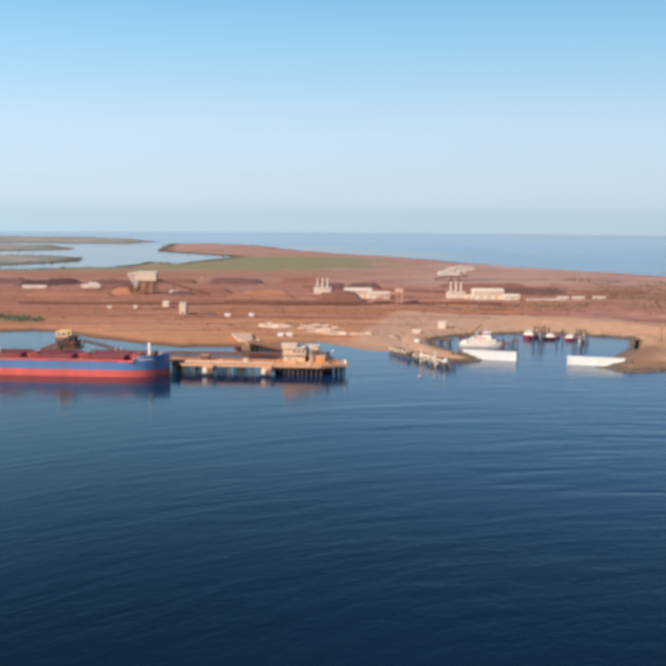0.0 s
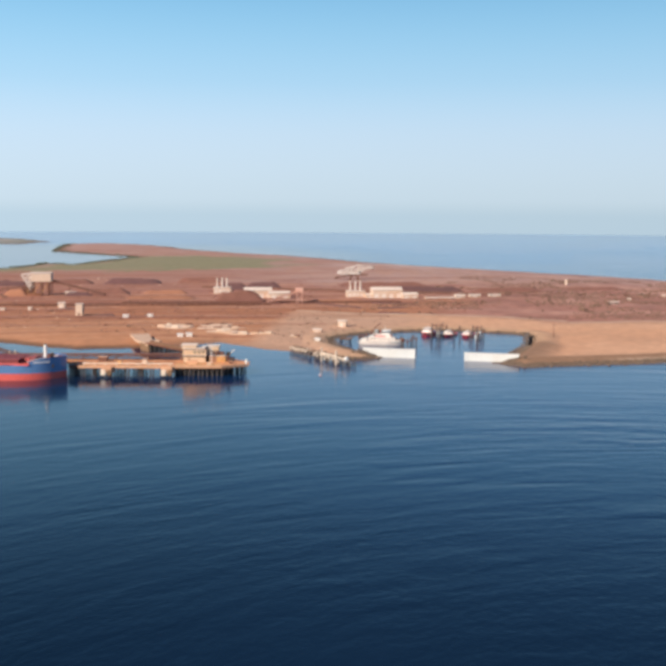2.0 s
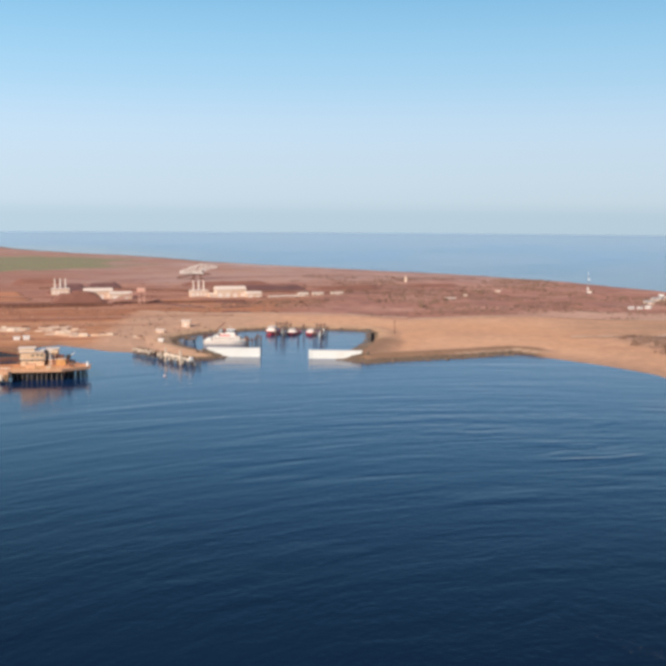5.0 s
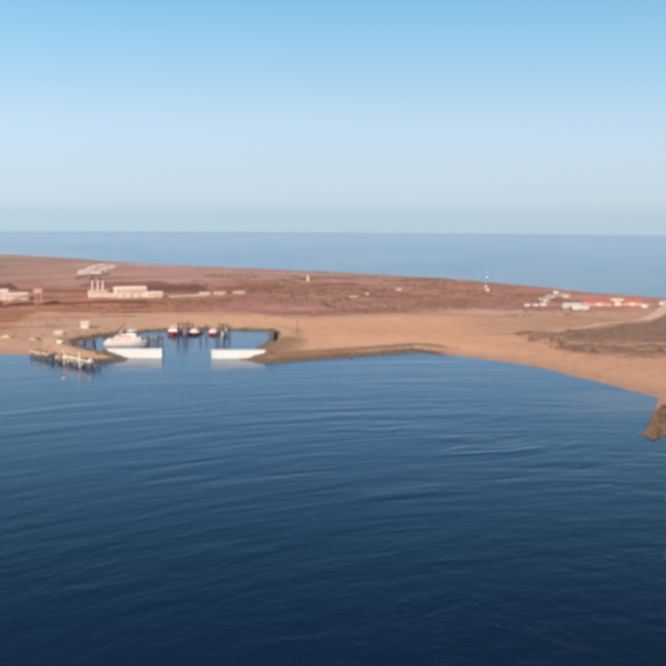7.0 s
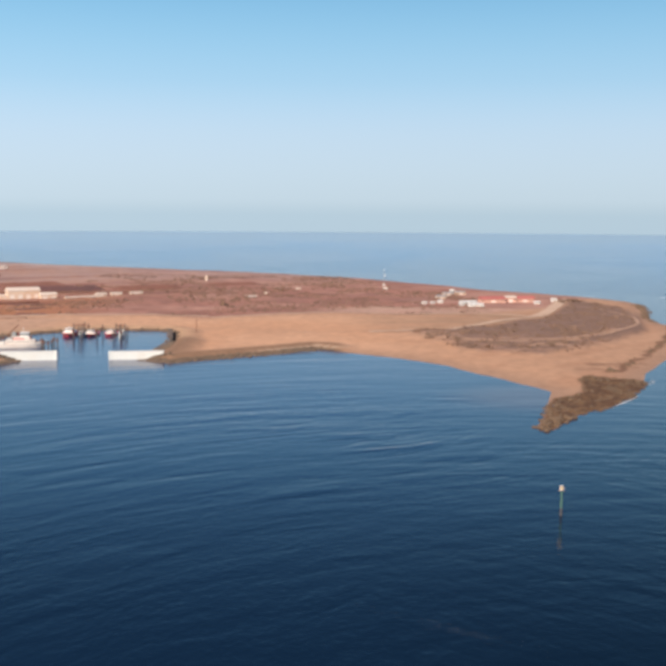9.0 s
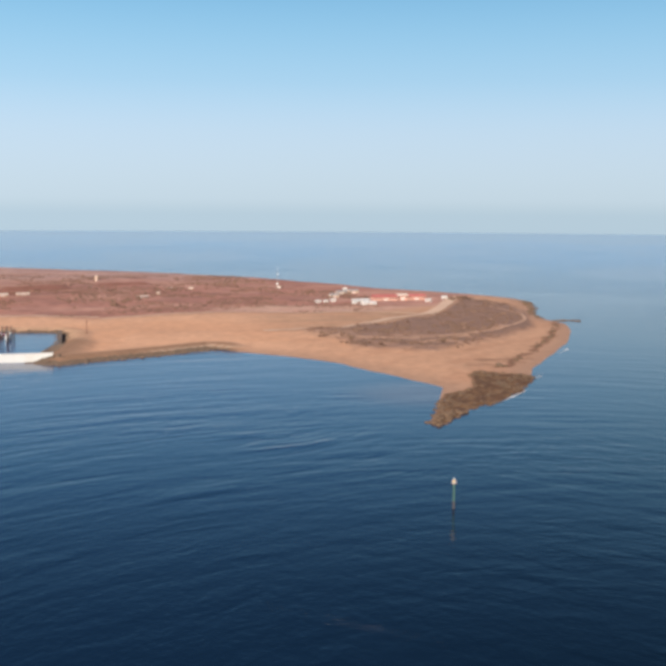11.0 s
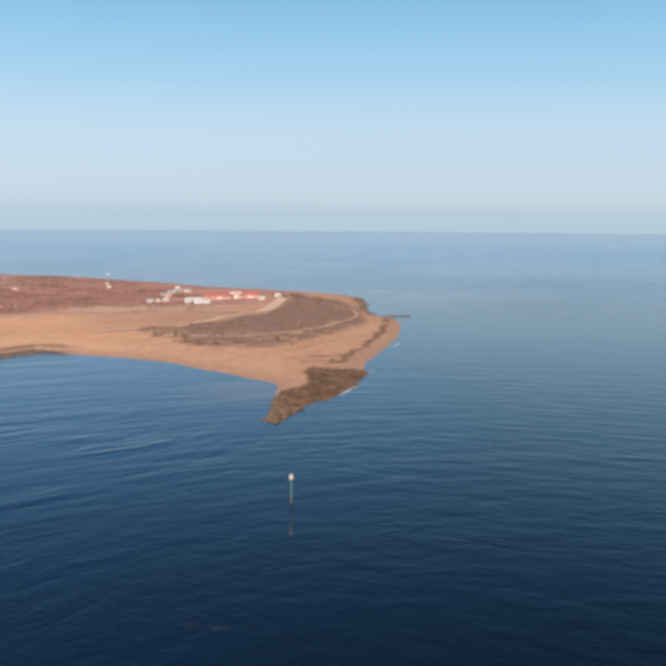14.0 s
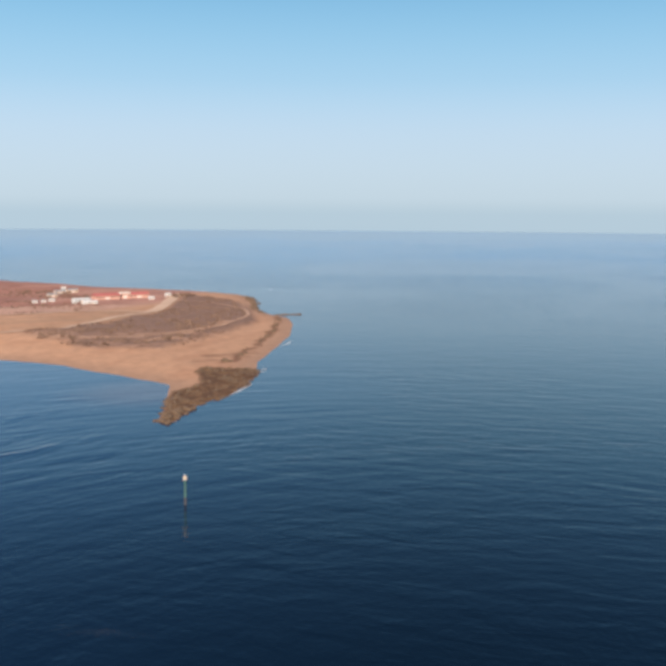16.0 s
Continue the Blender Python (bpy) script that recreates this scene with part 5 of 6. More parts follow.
def screening_station():
    x, y = -588, 852
    z = ground_z(x, y) - 0.3
    s = thing("screening_station", x, y, z, 25, "pale screening house raised on rusty steel legs", "ore plant")
    for u in (-11, -4, 4, 11):
        for v in (-5, 5):
            part("leg", beam((u, v, 0), (u, v, 13), 0.9), "steel_brown", s)
    bm = bmesh.new()
    for u in (-11, -4, 4):
        beam((u, -5, 1), (u + 7, -5, 12.5), 0.5, bm=bm)
        beam((u + 7, 5, 1), (u, 5, 12.5), 0.5, bm=bm)
    part("bracing", bm, "steel_orange", s)
    part("house", box(-5, 14.5, -7, 7, 14, 22.5, 0.2), "cream", s)
    part("roof", gable(-5, 14.5, -7, 7, 22.5, 23.6), "cream_roof", s)
    part("bin", prism([(-13, -5), (-2, -5), (-4, 4), (-11, 4)], 3.0, 9.0), "steel_brown", s)
    # open feed tower leaning outwards on one side
    feed = bmesh.new()
    for v in (-6, 0, 6):
        beam((-6, v, 6), (-15, v, 21), 0.7, bm=feed)
        beam((-4, v, 8), (-9, v, 21), 0.5, bm=feed)
        beam((-15, v, 21), (-5, v, 22), 0.8, bm=feed)
        for z0 in (9, 13, 17):
            beam((-6 - (z0 - 6) * 0.6, v, z0), (-5, v, z0 + 3), 0.5, bm=feed)
            beam((-6 - (z0 - 6) * 0.6, v, z0), (-5, v, z0), 0.45, bm=feed)
    for z0 in (10, 15, 20.6):
        beam((-6 - (z0 - 6) * 0.6, -6, z0), (-6 - (z0 - 6) * 0.6, 6, z0), 0.6, bm=feed)
    part("feed_frame", feed, "steel_white", s, "pale open feed frame leaning outwards")
    part("feed_chute", beam((-13, -2, 20), (-5.5, -2, 15), 3.0, 0.6), "cream", s)
    for i in range(5):
        part("cladding_rib", box(-4.4 + i * 4.4, -4.0 + i * 4.4, -7.1, -7.0, 14.2, 22.3), "cream_roof", s)
    part("spill", prism([(-16, -8), (-6, -10), (4, -8), (2, 4), (-14, 5)], -0.4, 2.2), "ore_light", s, "orange spilled ore round the legs")
    conveyor("yard_conveyor", (-575, 858, z + 15), (-520, 868, 5.5), "inclined brown yard conveyor", mat="steel_brown")
    conveyor("yard_conveyor", (-601, 845, z + 9), (-650, 838, 5.5), "inclined brown yard conveyor", mat="steel_brown")


screening_station()
conveyor("yard_conveyor", (-336, 846, 5.6), (-312, 862, 15.5), "inclined brown yard conveyor beside a tower", mat="pink_wall")
conveyor("yard_conveyor", (-330, 838, 4.8), (-620, 703, 4.8), "low brown yard conveyor across red earth", mat="steel_brown")
conveyor("yard_conveyor", (-224, 905, 4.6), (-460, 796, 4.6), "low brown yard conveyor across red earth", mat="steel_brown")
conveyor("yard_conveyor", (-150, 1025, 4.6), (-480, 1010, 4.8), "low brown yard conveyor across red earth", mat="steel_brown")


def conveyor_tower():
    z = ground_z(-311, 862) - 0.2
    t = thing("conveyor_tower", -311, 862, z, 25, "open steel conveyor tower in the ore yard", "tower")
    for u in (-2.6, 2.6):
        for v in (-2.6, 2.6):
            part("leg", beam((u, v, 0), (u, v, 12), 0.5), "pink_wall", t)
    part("head_house", box(-3.4, 3.4, -3.2, 3.2, 11, 14.5, 0.1), "pink_wall", t)
    bm = bmesh.new()
    for z0 in (0.5, 4, 7.5):
        for v in (-2.6, 2.6):
            beam((-2.6, v, z0), (2.6, v, z0 + 3.4), 0.3, bm=bm)
    part("bracing", bm, "pink_wall", t)


conveyor_tower()


def stacker(x, y, turn, k=1.0):
    z = ground_z(x, y) - 0.2
    s = thing("stacker_reclaimer", x, y, z, turn, "white lattice stacker reclaimer with a raised boom", "stacker", "stackers of the ore yard")
    for u in (-7, 7):
        for v in (-4, 4):
            leg = part("leg", beam((u * k, v * k, 0), (u * 0.45 * k, v * 0.6 * k, 9 * k), 1.0 * k), "steel_brown", s)
            part("bogie", box(u * k - 2, u * k + 2, v * k - 0.7, v * k + 0.7, -0.1, 1.3), "steel_brown", leg)
    part("slew_deck", box(-8 * k, 9 * k, -4 * k, 4 * k, 9 * k, 11.5 * k, 0.2), "steel_white", s)
    part("boom", truss((3 * k, 0, 16 * k), (27 * k, 0, 19.5 * k), 4 * k, 3.2 * k, 7, 0.7 * k), "steel_white", s)
    part("boom_root", truss((0, 0, 11.5 * k), (15 * k, 0, 16.5 * k), 4 * k, 4.0 * k, 5, 0.6 * k), "steel_white", s)
    part("counter_boom", truss((-2 * k, 0, 15 * k), (-22 * k, 0, 12.5 * k), 4 * k, 4.4 * k, 6, 0.7 * k), "steel_white", s)
    part("lower_counter_boom", truss((-4 * k, 0, 10.5 * k), (-20 * k, 0, 10.0 * k), 4 * k, 3 * k, 5, 0.6 * k), "steel_white", s)
    part("tail_conveyor", truss((-6 * k, 0, 8 * k), (-30 * k, 0, 3.5 * k), 3 * k, 2 * k, 8, 0.5 * k), "steel_brown", s, "brown trailing conveyor")
    part("undercarriage", truss((-9 * k, 0, 7.5 * k), (20 * k, 0, 8.5 * k), 5 * k, 2.4 * k, 8, 0.6 * k), "steel_brown", s)
    part("counterweight", box(-25 * k, -20 * k, -2.6 * k, 2.6 * k, 9.5 * k, 14 * k, 0.2), "steel_white", s)
    bm = bmesh.new()
    for v in (-2.4, 2.4):
        beam((-7 * k, v * k, 11 * k), (-3 * k, v * k, 20 * k), 1.0 * k, bm=bm)
        beam((-3 * k, v * k, 20 * k), (6 * k, v * k, 23 * k), 1.0 * k, bm=bm)
        beam((6 * k, v * k, 23 * k), (13 * k, v * k, 20 * k), 1.0 * k, bm=bm)
        beam((8 * k, v * k, 11 * k), (6 * k, v * k, 23 * k), 1.0 * k, bm=bm)
        beam((-3 * k, v * k, 20 * k), (8 * k, v * k, 12 * k), 0.8 * k, bm=bm)
        beam((-15 * k, v * k, 14 * k), (-12 * k, v * k, 18.5 * k), 0.9 * k, bm=bm)
        beam((-9 * k, v * k, 14 * k), (-12 * k, v * k, 18.5 * k), 0.9 * k, bm=bm)
        beam((-12 * k, v * k, 18.5 * k), (-3 * k, v * k, 20 * k), 0.7 * k, bm=bm)
    part("mast", bm, "steel_white", s, "pale bent A-frame mast")
    bm = rod((6 * k, 0, 23 * k), (26 * k, 0, 20.5 * k), 0.4 * k)
    rod((-3 * k, 0, 20 * k), (-22 * k, 0, 14 * k), 0.4 * k, bm=bm)
    part("stay", bm, "steel_white", s)
    wheel = part("bucket_wheel", rod((28 * k, -1.2 * k, 19 * k), (28 * k, 1.2 * k, 19 * k), 2.2 * k, seg=16), "steel_white", s)
    for i in range(8):
        a = i * math.pi / 4
        u, w = 28 * k + 2.4 * k * math.cos(a), 19 * k + 2.4 * k * math.sin(a)
        part("bucket", box(u - 0.5, u + 0.5, -1.4 * k, 1.4 * k, w - 0.5, w + 0.5), "steel_brown", wheel)
    part("cab", box(6 * k, 9 * k, -4.5 * k, -2.5 * k, 11 * k, 13.4 * k, 0.1), "glass", s)
    return s


stacker(-361, 1208, 25, 0.86)
shed(-97, 1223, 2.6, 2.4, 6.5, 10, "tall narrow pale hut on the red plain", YARD, doors=1)


def stockpile(x, y, L, w, h, turn, mat, label, seed):
    """A ridge of loose ore with slumped, uneven flanks."""
    z = ground_z(x, y) - 0.4
    bm = bmesh.new()
    nu, nv = max(10, int(L / 3)), 12
    grid = []
    for i in range(nu + 1):
        u = -L / 2 + L * i / nu
        end = min(1, (L / 2 - abs(u)) / (w * 0.5))
        row = []
        for j in range(nv + 1):
            v = -w / 2 + w * j / nv
            k = max(0, min(end, 1 - abs(v) / (w / 2)))
            n = noise.noise((u / 7, v / 7, seed * 3.1)) * 0.18 + noise.noise((u / 22, seed * 1.7, 0)) * 0.2
            row.append(bm.verts.new((u, v, max(0, 0.85 * h * min(k * 1.12, 0.97) * (1 + n)) if k > 0 else -0.3)))
        grid.append(row)
    for a, b in zip(grid, grid[1:]):
        for j in range(nv):
            bm.faces.new((a[j], b[j], b[j + 1], a[j + 1]))
    ob = new("ore_stockpile", mesh_of("ore_stockpile", bm, mat, smooth=True))
    ob.matrix_basis = pose(x, y, z, 0, 0, turn)
    return tagged(ob, label, "stockpile", "ore stockpiles")


PILES_WEST = [(-757, 908, 84, 22, 9, 62, "ore_dark"), (-700, 950, 60, 20, 7, 25, "ore_dark"), (-820, 905, 60, 22, 8, 25, "ore_dark"), (-530, 892, 46, 22, 7, 25, "ore"),
              (-585, 1040, 70, 24, 8, 25, "ore_dark"), (-520, 1090, 60, 22, 7, 25, "ore"), (-640, 800, 90, 18, 4, 25, "ore_light"), (-570, 745, 60, 14, 3, 25, "ore_light"),
              (-660, 1010, 70, 22, 6, 25, "ore"), (-604, 838, 26, 16, 8, 25, "ore_light"), (-545, 858, 30, 14, 5, 25, "ore_dark"), (-478, 735, 22, 6, 1.6, 25, "ore_dark")]
PILES_EAST = [(-374, 866, 50, 24, 13, 27, "ore"), (-478, 915, 50, 20, 5, 25, "ore_light"), (-440, 1000, 40, 24, 9, 25, "ore_dark"), (-415, 1030, 44, 22, 8, 25, "ore_dark"),
              (-235, 1052, 90, 26, 7, 25, "ore_dark"), (-150, 1085, 80, 24, 6, 25, "ore"), (-300, 1120, 110, 26, 6, 25, "ore"), (-455, 860, 70, 18, 4, 25, "ore_light"),
              (-285, 890, 60, 16, 3.5, 25, "ore_light"), (-420, 770, 60, 16, 3, 25, "ore_light"), (-60, 1150, 70, 20, 4, 25, "ore"), (-425, 700, 26, 6, 1.6, 25, "ore_dark")]
WINDROWS = [(-227, 891, 48, 5, 2.0, 5, "ore_dark"), (-218, 853, 33, 5, 2.0, 36, "ore_dark"), (-207, 808, 28, 4, 1.6, 6, "ore_dark"), (-278, 859, 80, 5, 1.6, -29, "ore_dark")]
PILE_LABEL = {"ore": "long red-brown ore stockpile", "ore_dark": "long dark purple-brown ore stockpile", "ore_light": "low orange-brown spoil ridge"}
for i, (x, y, L, w, h, turn, mat) in enumerate(PILES_WEST + PILES_EAST + WINDROWS):
    stockpile(x, y, L, w, h, turn, mat, PILE_LABEL[mat], i)


def laydown(x, y, w, d, turn, seed):
    random.seed(seed)
    z = ground_z(x, y)
    p = thing("laydown_pad", x, y, z, turn, "pale gravel laydown pad with stacked materials", "yard pad", "laydown pads")
    outline = []
    for i in range(14):
        a = 2 * math.pi * i / 14
        r = random.uniform(0.75, 1.05)
        outline.append((w / 2 * math.cos(a) * r, d / 2 * math.sin(a) * r))
    part("gravel", prism(outline, -1.0, 0.35), "pad", p)
    for i in range(5):
        u, v = random.uniform(-w / 3, w / 3), random.uniform(-d / 3, d / 3)
        a, b, h = random.uniform(2, 6), random.uniform(1, 2.5), random.uniform(0.5, 1.5)
        part("crate", box(u - a / 2, u + a / 2, v - b / 2, v + b / 2, 0.3, 0.3 + h, 0.1), random.choice(("pale_timber", "pad", "cream", "steel_brown")), p)


for i, (x, y, w, d, turn) in enumerate(((-331, 650, 30, 30, 20), (-306, 668, 26, 14, 25), (-296, 652, 36, 16, 25), (-286, 636, 26, 16, 20), (-270, 633, 24, 10, 20), (-256, 640, 16, 7, 20), (-233, 640, 10, 5, 20), (-310, 575, 22, 8, -35))):
    laydown(x, y, w, d, turn, 50 + i)

TOWN = "houses of the settlement"
for x, y, w, d, h, turn, wall, roof, pitch, label in (
        (131, 911, 4.6, 3.4, 2.0, 5, "white", "white", 0.1, "small white cabin of the settlement"),
        (139, 913, 4, 3.4, 1.8, 5, "white", "white", 0.1, "small white cabin of the settlement"),
        (147, 919, 4.6, 3.4, 2.4, 5, "white", "white", 0.15, "small white cabin of the settlement"),
        (162, 889, 4, 3.4, 1.8, 5, "white", "white", 0.1, "small white cabin of the settlement"),
        (174, 882, 13, 7, 2.2, 8, "white", "white", 0.12, "low white house with a pale roof"),
        (171, 905, 15, 8, 2.6, 8, "concrete", "concrete", 0.12, "low grey hall with a pale roof"),
        (199, 930, 24, 11, 3.6, 6, "pink_wall", "roof_red", 0.22, "long house with a red roof"),
        (217, 934, 11, 9, 5.0, 6, "pink_wall", "cream_roof", 0.15, "two-storey pale pink house"),
        (232, 939, 19, 10, 3.4, 4, "pink_wall", "roof_red", 0.22, "long house with a red roof"),
        (239, 915, 5, 4, 2.6, 0, "white", "white", 0.1, "small white cabin of the settlement"),
        (262, 940, 5, 4, 2.8, 0, "white", "white", 0.1, "small white cabin of the settlement"),
        (176, 1023, 4, 4, 5.5, 0, "white", "white", 0.1, "tall white tank house above the shore"),
        (184, 1018, 10, 6, 3.4, 10, "cream", "grey", 0.15, "low pale house above the shore"),
        (168, 1000, 10, 6, 3.0, 10, "cream", "grey", 0.15, "low pale house above the shore"),
        (155, 965, 9, 6, 3.0, 10, "cream", "grey", 0.15, "low pale house of the settlement")):
    shed(x, y, w, d, h, turn, label, TOWN, wall, roof, pitch, doors=1, name="house", cat="house", windows=max(2, int(w / 3)))


def radio_mast():
    z = ground_z(118, 1160)
    m = thing("radio_mast", 118, 1160, z, 0, "slender white lattice radio mast on the plain", "mast")
    part("lattice", truss((0, 0, -0.2), (0.01, 0, 17), 0.9, 0.9, 12, 0.07), "grey", m)
    part("antenna", rod((0, 0, 17), (0, 0, 20), 0.15), "white", m)
    part("dish", rod((0.8, -0.8, 12), (0.9, -1.4, 12), 0.9, 0.5, 10), "white", m)
    part("base_hut", box(-1.5, 1, -3, -1, -0.2, 1.6, 0.1), "white", m)


radio_mast()


# ---------------------------------------------------------------- tracks
def track(points, width, label, lift=0.12, mat="track"):
    """A graded track laid along the ground in a smooth curve."""
    pts = []
    for i in range(len(points) - 1):
        p0, p1, p2, p3 = (Vector(points[max(0, min(len(points) - 1, i + k))]) for k in (-1, 0, 1, 2))
        for s in range(14):
            t = s / 14
            pts.append(0.5 * (2 * p1 + (p2 - p0) * t + (2 * p0 - 5 * p1 + 4 * p2 - p3) * t * t + (3 * p1 - p0 - 3 * p2 + p3) * t ** 3))
    pts = np.array([tuple(p) for p in pts])
    d = np.gradient(pts, axis=0)
    d /= np.linalg.norm(d, axis=1)[:, None]
    nrm = np.stack([-d[:, 1], d[:, 0]], 1)
    rows_ = []
    for k in (-0.5, -0.2, 0.2, 0.5):
        q = pts + nrm * width * k * (0.85 + 0.3 * fbm(pts[:, :1] / 9, pts[:, 1:] / 9, 5))
        z = terrain(q[:, 0], q[:, 1])[0] + lift
        rows_.append(np.concatenate([q, z[:, None]], 1))
    n = len(pts)
    verts = np.concatenate(rows_).tolist()
    faces = [(r * n + i, r * n + i + 1, (r + 1) * n + i + 1, (r + 1) * n + i) for r in range(3) for i in range(n - 1)]
    me = bpy.data.meshes.new("road")
    me.from_pydata(verts, [], faces)
    me.materials.append(M[mat])
    return tagged(new("road", me), label, "road", kind="structure")


track([(60, 690), (85, 694), (117, 700), (141, 727), (177, 769), (207, 797), (240, 861), (262, 915), (286, 968)], 7, "pale graded track through the dunes", 0.35)
track([(250, 880), (276, 850), (288, 800), (272, 740), (240, 690), (205, 655), (160, 630)], 3, "faint sandy track round the scrub", 0.35, "sand_track")
track([(205, 792), (232, 845), (255, 905), (288, 975)], 11, "wide pale track running up to the settlement", 0.5)
for s, lo, hi, wide in ((958, -260, 330, 9), (873, -330, 240, 6), (802, -330, 150, 5), (1015, -320, 380, 7), (742, -200, 90, 5), (1110, -200, 420, 8)):
    run = []
    for i in range(9):
        a = lo + (hi - lo) * i / 8
        sway = 8 * noise.noise((a / 130, s, 0))
        run.append((a * math.cos(radians(25)) - (s + sway) * math.sin(radians(25)), a * math.sin(radians(25)) + (s + sway) * math.cos(radians(25))))
    track(run, wide, "pinkish haul road across the ore yard", 0.3, "yard_track")
track([(-60, 786), (-3, 812), (50, 822), (109, 812), (150, 815), (205, 800)], 6, "pale track along the sand's edge", 0.3)
track([(-290, 795), (-240, 790), (-179, 806), (-108, 806), (-60, 795)], 7, "pale track behind the basin", 0.3)


# ---------------------------------------------------------------- stones, scrub and foam
ICO = [(0, 0, 1), (0.894, 0, 0.447), (0.276, 0.851, 0.447), (-0.724, 0.526, 0.447), (-0.724, -0.526, 0.447), (0.276, -0.851, 0.447),
       (0.724, 0.526, -0.447), (-0.276, 0.851, -0.447), (-0.894, 0, -0.447), (-0.276, -0.851, -0.447), (0.724, -0.526, -0.447), (0, 0, -1)]
ICO_FACES = [(0, 1, 2), (0, 2, 3), (0, 3, 4), (0, 4, 5), (0, 5, 1), (1, 6, 2), (2, 7, 3), (3, 8, 4), (4, 9, 5), (5, 10, 1),
             (6, 7, 2), (7, 8, 3), (8, 9, 4), (9, 10, 5), (10, 6, 1), (11, 7, 6), (11, 8, 7), (11, 9, 8), (11, 10, 9), (11, 6, 10)]


def scatter_stones(name, xy, size, mat, label, sink=0.3, flat=0.7):
    rng = np.random.default_rng(5)
    xy = np.asarray(xy)
    n = len(xy)
    z = np.maximum(terrain(xy[:, 0], xy[:, 1])[0], -0.15)
    s = size * np.exp(rng.normal(0, 0.4, n))
    base = np.array(ICO)[None] * (1 + rng.uniform(-0.3, 0.25, (n, 12, 1))) * s[:, None, None]
    base = base * np.stack([rng.uniform(0.8, 1.4, n), rng.uniform(0.8, 1.3, n), np.full(n, flat)], 1)[:, None, :]
    v = base + np.stack([xy[:, 0], xy[:, 1], z + s * flat * (0.5 - sink)], 1)[:, None, :]
    f = (np.array(ICO_FACES)[None] + 12 * np.arange(n)[:, None, None]).reshape(-1, 3)
    me = bpy.data.meshes.new(name)
    me.from_pydata(v.reshape(-1, 3).tolist(), [], f.tolist())
    me.materials.append(M[mat])
    return tagged(new(name, me), label, "stones", kind="stuff")


def along(line, n, spread, rng):
    line = np.asarray(line, float)
    seg = np.linalg.norm(np.diff(line, axis=0), axis=1)
    cum = np.concatenate([[0], np.cumsum(seg)])
    t = rng.uniform(0, cum[-1], n)
    x, y = np.interp(t, cum, line[:, 0]), np.interp(t, cum, line[:, 1])
    return np.stack([x, y], 1) + rng.normal(0, spread, (n, 2))


rng = np.random.default_rng(11)
bank = along(REVETMENT, 4200, 3.0, rng)
h = terrain(bank[:, 0], bank[:, 1])[0]
scatter_stones("revetment_stones", bank[(h > -0.8) & (h < 1.3)], 0.42, "rubble", "grey-brown rubble stones of the sloping sea wall")
bank = along(BASIN_BANK, 3000, 2.4, rng)
h = terrain(bank[:, 0], bank[:, 1])[0]
scatter_stones("bank_stones", bank[(h > -0.6) & (h < 1.5)], 0.4, "rubble", "brown rubble stones on the basin's banks")
pts = rng.uniform((95, 372), (200, 520), (7000, 2))
pts = pts[(inside_by(pts[:, 0], pts[:, 1], SHELF) > 0.5) & (fbm(pts[:, 0] / 8, pts[:, 1] / 8, 81) > 0.5)]
scatter_stones("shelf_rocks", pts[terrain(pts[:, 0], pts[:, 1])[0] > -0.3], 0.5, "rock", "weed-brown rocks of the reef at the spit", flat=0.55)
scatter_stones("reef_rocks", np.concatenate([along([(303, 757), (314, 760), (324, 756)], 160, 1.3, rng), along([(176, 521), (198, 546), (228, 596), (258, 648), (296, 735)], 90, 2.0, rng), along([(300, 775), (304, 811), (330, 880), (344, 936)], 260, 2.5, rng)]), 0.8, "rock", "dark rocks along the ocean shore", flat=0.5)


def scatter_shrubs(name, xy, size, mat, label, blades=14):
    """Low bushes of many small leaf clumps, open and uneven."""
    rng = np.random.default_rng(17)
    xy = np.asarray(xy)
    n = len(xy)
    z = terrain(xy[:, 0], xy[:, 1])[0]
    s = size * np.exp(rng.normal(0, 0.35, n))
    a = rng.uniform(0, 2 * math.pi, (n, blades))
    r = np.sqrt(rng.uniform(0, 1, (n, blades))) * s[:, None] * 1.3
    h = (1 - (r / (1.4 * s[:, None])) ** 2) * s[:, None] * rng.uniform(0.3, 1.0, (n, blades))
    c = np.stack([xy[:, :1] + r * np.cos(a), xy[:, 1:] + r * np.sin(a), z[:, None] + np.maximum(h, 0.05)], -1)
    tri = c[:, :, None, :] + rng.normal(0, 0.42, (n, blades, 3, 3)) * s[:, None, None, None]
    tri[..., 2] = np.maximum(tri[..., 2], z[:, None, None] - 0.1)
    me = bpy.data.meshes.new(name)
    me.from_pydata(tri.reshape(-1, 3).tolist(), [], np.arange(n * blades * 3).reshape(-1, 3).tolist())
    me.materials.append(M[mat])
    return tagged(new(name, me), label, "shrubs", kind="stuff")


pts = rng.uniform((70, 580), (320, 960), (16000, 2))
keep = (inside_by(pts[:, 0], pts[:, 1], SCRUB) > 0) & (fbm(pts[:, 0] / 16, pts[:, 1] / 10, 67) + rng.uniform(-0.12, 0.12, len(pts)) > 0.53)
scatter_shrubs("dune_scrub", pts[keep], 0.6, "leaf", "dry grey-brown scrub on the dunes")
pts = along([(98, 664), (107, 640), (112, 612), (126, 600), (141, 604), (153, 588), (174, 602), (205, 634), (228, 662)], 46, 5, rng)
scatter_shrubs("dune_bushes", np.concatenate([pts, along([(130, 660), (170, 655), (200, 668), (240, 720)], 26, 7, rng)]), 0.85, "leaf", "dark brown bushes along the edge of the dunes", 40)
pts = rng.uniform((-240, 800), (180, 1350), (16000, 2))
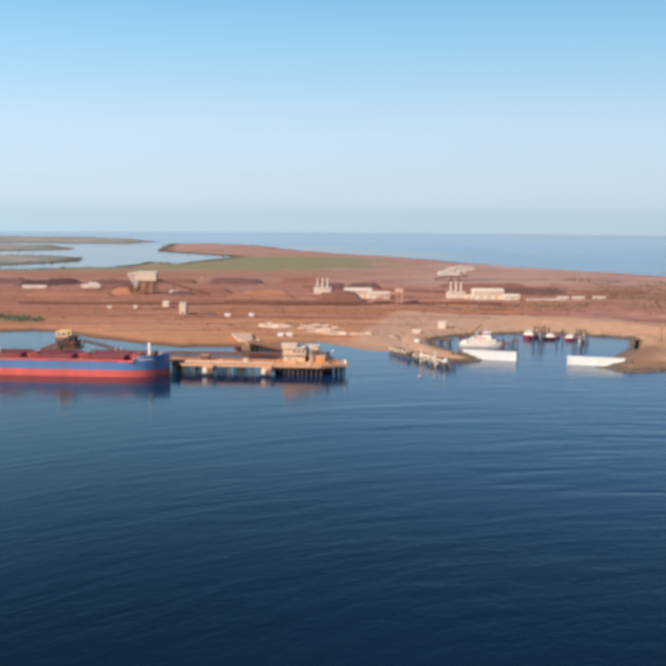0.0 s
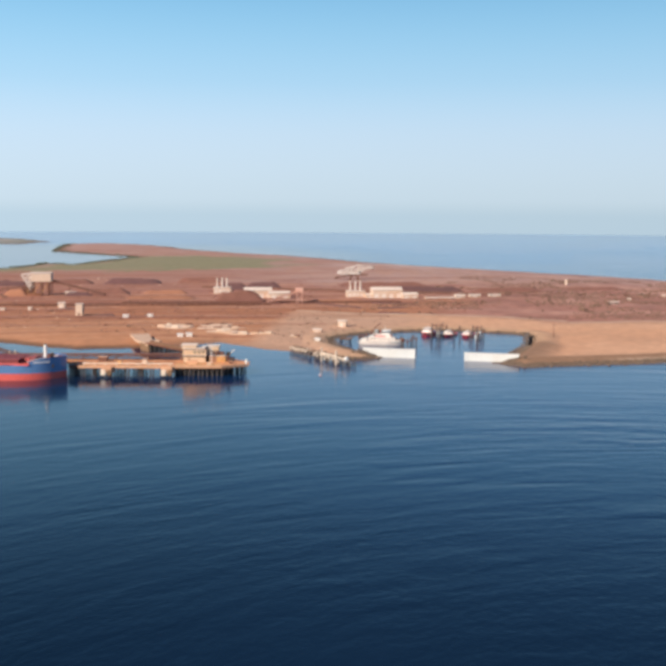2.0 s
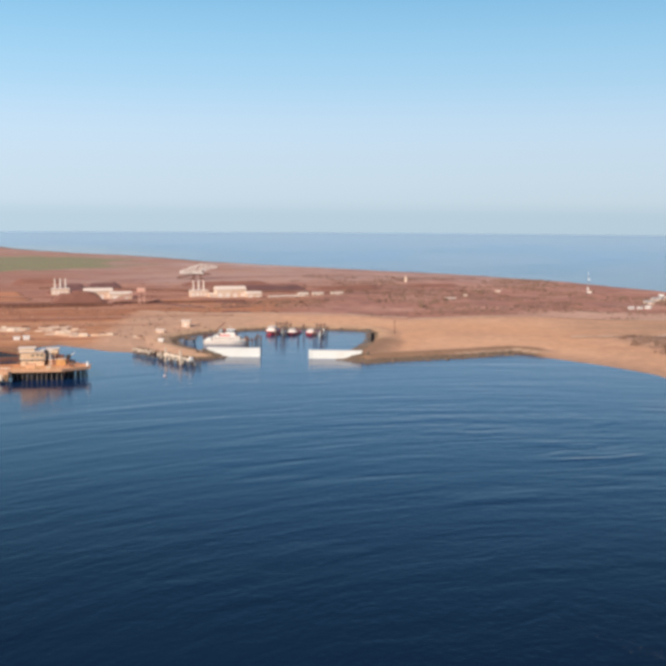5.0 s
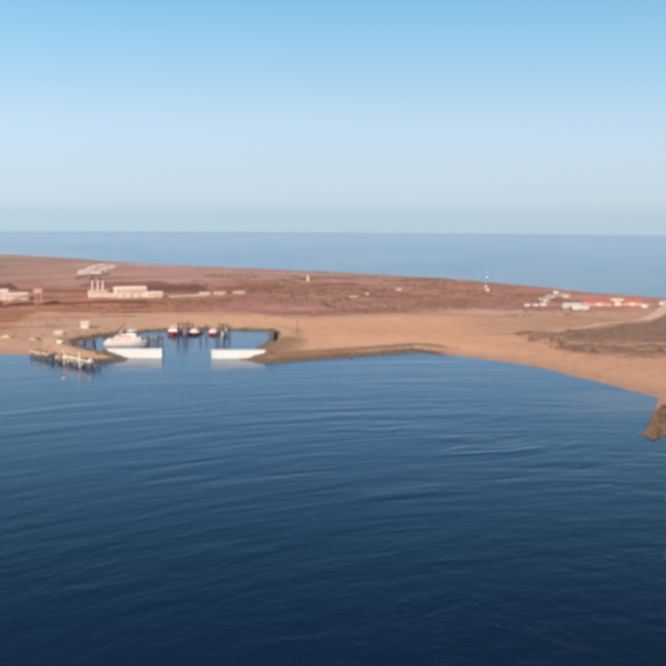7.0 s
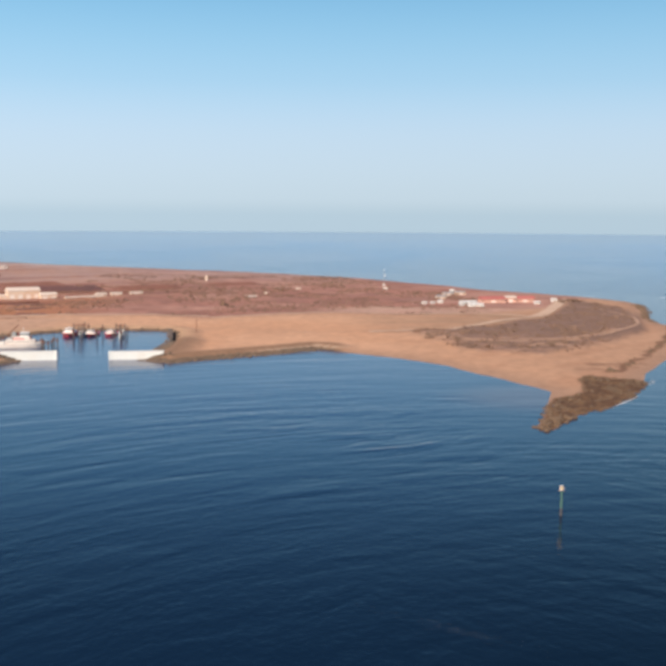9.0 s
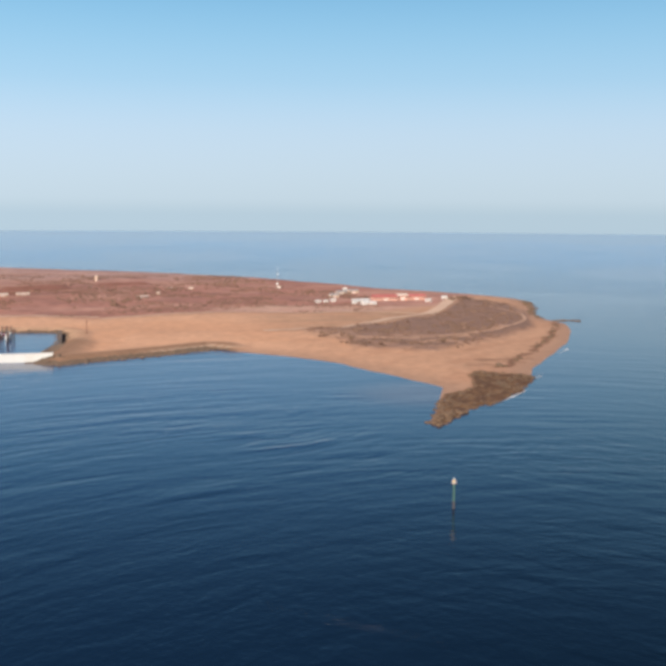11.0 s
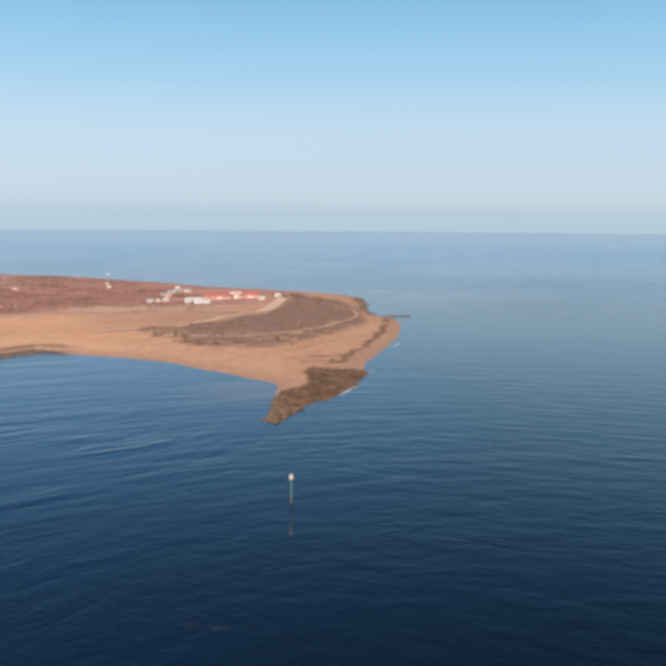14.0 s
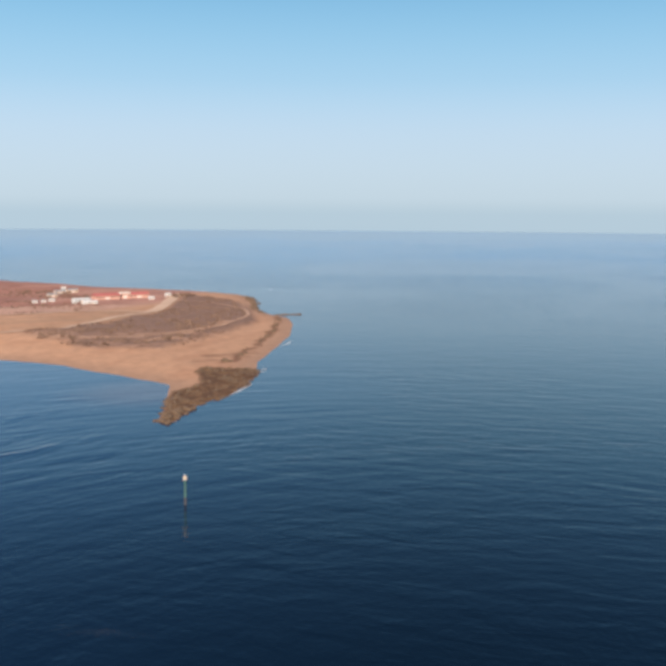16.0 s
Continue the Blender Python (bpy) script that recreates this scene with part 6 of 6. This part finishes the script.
keep = (terrain(pts[:, 0], pts[:, 1])[1] > 15) & (inside_by(pts[:, 0], pts[:, 1], SAND) < -6) & (fbm(pts[:, 0] / 40, pts[:, 1] / 40, 91) > 0.5)
scatter_shrubs("plain_scrub", pts[keep], 0.7, "leaf", "sparse low scrub on the red plain", 10)
pts = np.concatenate([along([(-560, 610), (-535, 604), (-515, 598)], 260, 5, rng), along([(-760, 470), (-620, 520), (-570, 545)], 400, 10, rng)])
scatter_shrubs("shore_bushes", pts, 0.8, "leaf_green", "green bushes on the bank behind the ship")
pts = np.concatenate([along(LAGOON[4:14], 2600, 14, rng), along(ISLANDS[0], 1400, 16, rng), along(ISLANDS[1], 700, 16, rng), along(LAGOON[:5], 700, 12, rng)])
scatter_shrubs("mangroves", pts[terrain(pts[:, 0], pts[:, 1])[0] > -0.3], 1.2, "leaf_green", "low green mangroves along the lagoon", 9)
pts = rng.uniform((262, 922), (284, 945), (44, 2))
scatter_shrubs("settlement_trees", np.concatenate([pts, along([(150, 955), (180, 960), (230, 962)], 26, 6, rng)]), 1.2, "leaf", "dark low trees around the settlement", 30)


def foam(line, n, spread, size, name, label):
    rng = np.random.default_rng(23)
    c = along(line, n, spread, rng)
    a = np.linspace(0, 2 * math.pi, 8, endpoint=False)
    r = size * rng.uniform(0.4, 1.3, (n, 8)) * np.exp(rng.normal(0, 0.4, (n, 1)))
    v = np.stack([c[:, :1] + r * np.cos(a) * 1.3, c[:, 1:] + r * np.sin(a), np.full((n, 8), 0.06) + 0.02 * rng.uniform(0, 1, (n, 1))], -1)
    me = bpy.data.meshes.new(name)
    me.from_pydata(v.reshape(-1, 3).tolist(), [], np.arange(n * 8).reshape(-1, 8).tolist())
    me.materials.append(M["foam"])
    return tagged(new(name, me), label, "foam", kind="stuff")


foam([(149, 429), (158, 440), (168, 452)], 70, 0.45, 0.36, "surf", "white surf breaking on the reef")
foam([(187, 486), (195, 502)], 20, 0.7, 0.35, "surf", "thin white surf on the ocean beach")
foam([(236, 577), (252, 600)], 50, 0.6, 0.3, "surf", "thin white surf on the ocean beach")
foam([(395, 1018), (410, 1031)], 34, 1.4, 0.4, "surf", "white water breaking over an outlying shoal")
foam([(308, 1050), (335, 1022)], 50, 1.0, 0.5, "surf", "thin white surf under the headland")


# ---------------------------------------------------------------- boulders and yard litter
def boulder(x, y, r, seed):
    rng = np.random.default_rng(seed)
    bm = bmesh.new()
    bmesh.ops.create_icosphere(bm, subdivisions=2, radius=r)
    for v in bm.verts:
        v.co *= 1 + 0.28 * noise.noise(v.co / r * 1.3 + Vector((seed * 3.7, 0, 0)))
        v.co.z *= 0.62
    ob = new("boulder", mesh_of("boulder", bm, "rock"))
    ob.matrix_basis = pose(x, y, max(ground_z(x, y), -0.2) + r * 0.2, 0, 0, float(rng.uniform(0, 360)))
    return tagged(ob, "dark weed-stained boulder at the tip of the reef", "boulder", "boulders of the reef")


for i in range(26):
    k = i / 25
    boulder(102 + 19 * k + 2.4 * math.sin(i * 2.3), 381 + 24 * k + 3.0 * math.cos(i * 3.1), 0.8 + 0.7 * abs(math.sin(i * 1.7)), i)

pts = rng.uniform((-760, 600), (-150, 1150), (5200, 2))
keep = (terrain(pts[:, 0], pts[:, 1])[1] > 25) & (fbm(pts[:, 0] / 30, pts[:, 1] / 30, 95) > 0.5) & (inside_by(pts[:, 0], pts[:, 1], SAND) < -5)
scatter_stones("spoil_heaps", pts[keep][:520], 0.8, "ore", "small red-brown spoil heaps scattered about the ore yard", flat=0.5)
scatter_stones("pale_rubble", pts[keep][1100:1240], 0.7, "pad", "scattered pale rubble and scrap in the ore yard", flat=0.45)
scatter_shrubs("yard_scrub", rng.uniform((-520, 600), (-200, 900), (900, 2)), 0.6, "leaf", "thin dry scrub on the yard's bare earth", 9)
foam([(31, 197), (36, 191), (41, 188)], 70, 0.8, 0.035, "foam_slick", "faint thin foam slick on the open water")
foam([(14, 206), (24, 201), (32, 194), (37, 190), (45, 185), (52, 181)], 150, 1.2, 0.022, "foam_slick", "faint thin foam slick on the open water")
pts = rng.uniform((-200, 830), (150, 1150), (34, 2))
scatter_shrubs("plain_bushes", pts[(terrain(pts[:, 0], pts[:, 1])[1] > 25) & (inside_by(pts[:, 0], pts[:, 1], SAND) < -10)], 1.3, "leaf", "dark rounded bushes dotted over the red plain", 40)
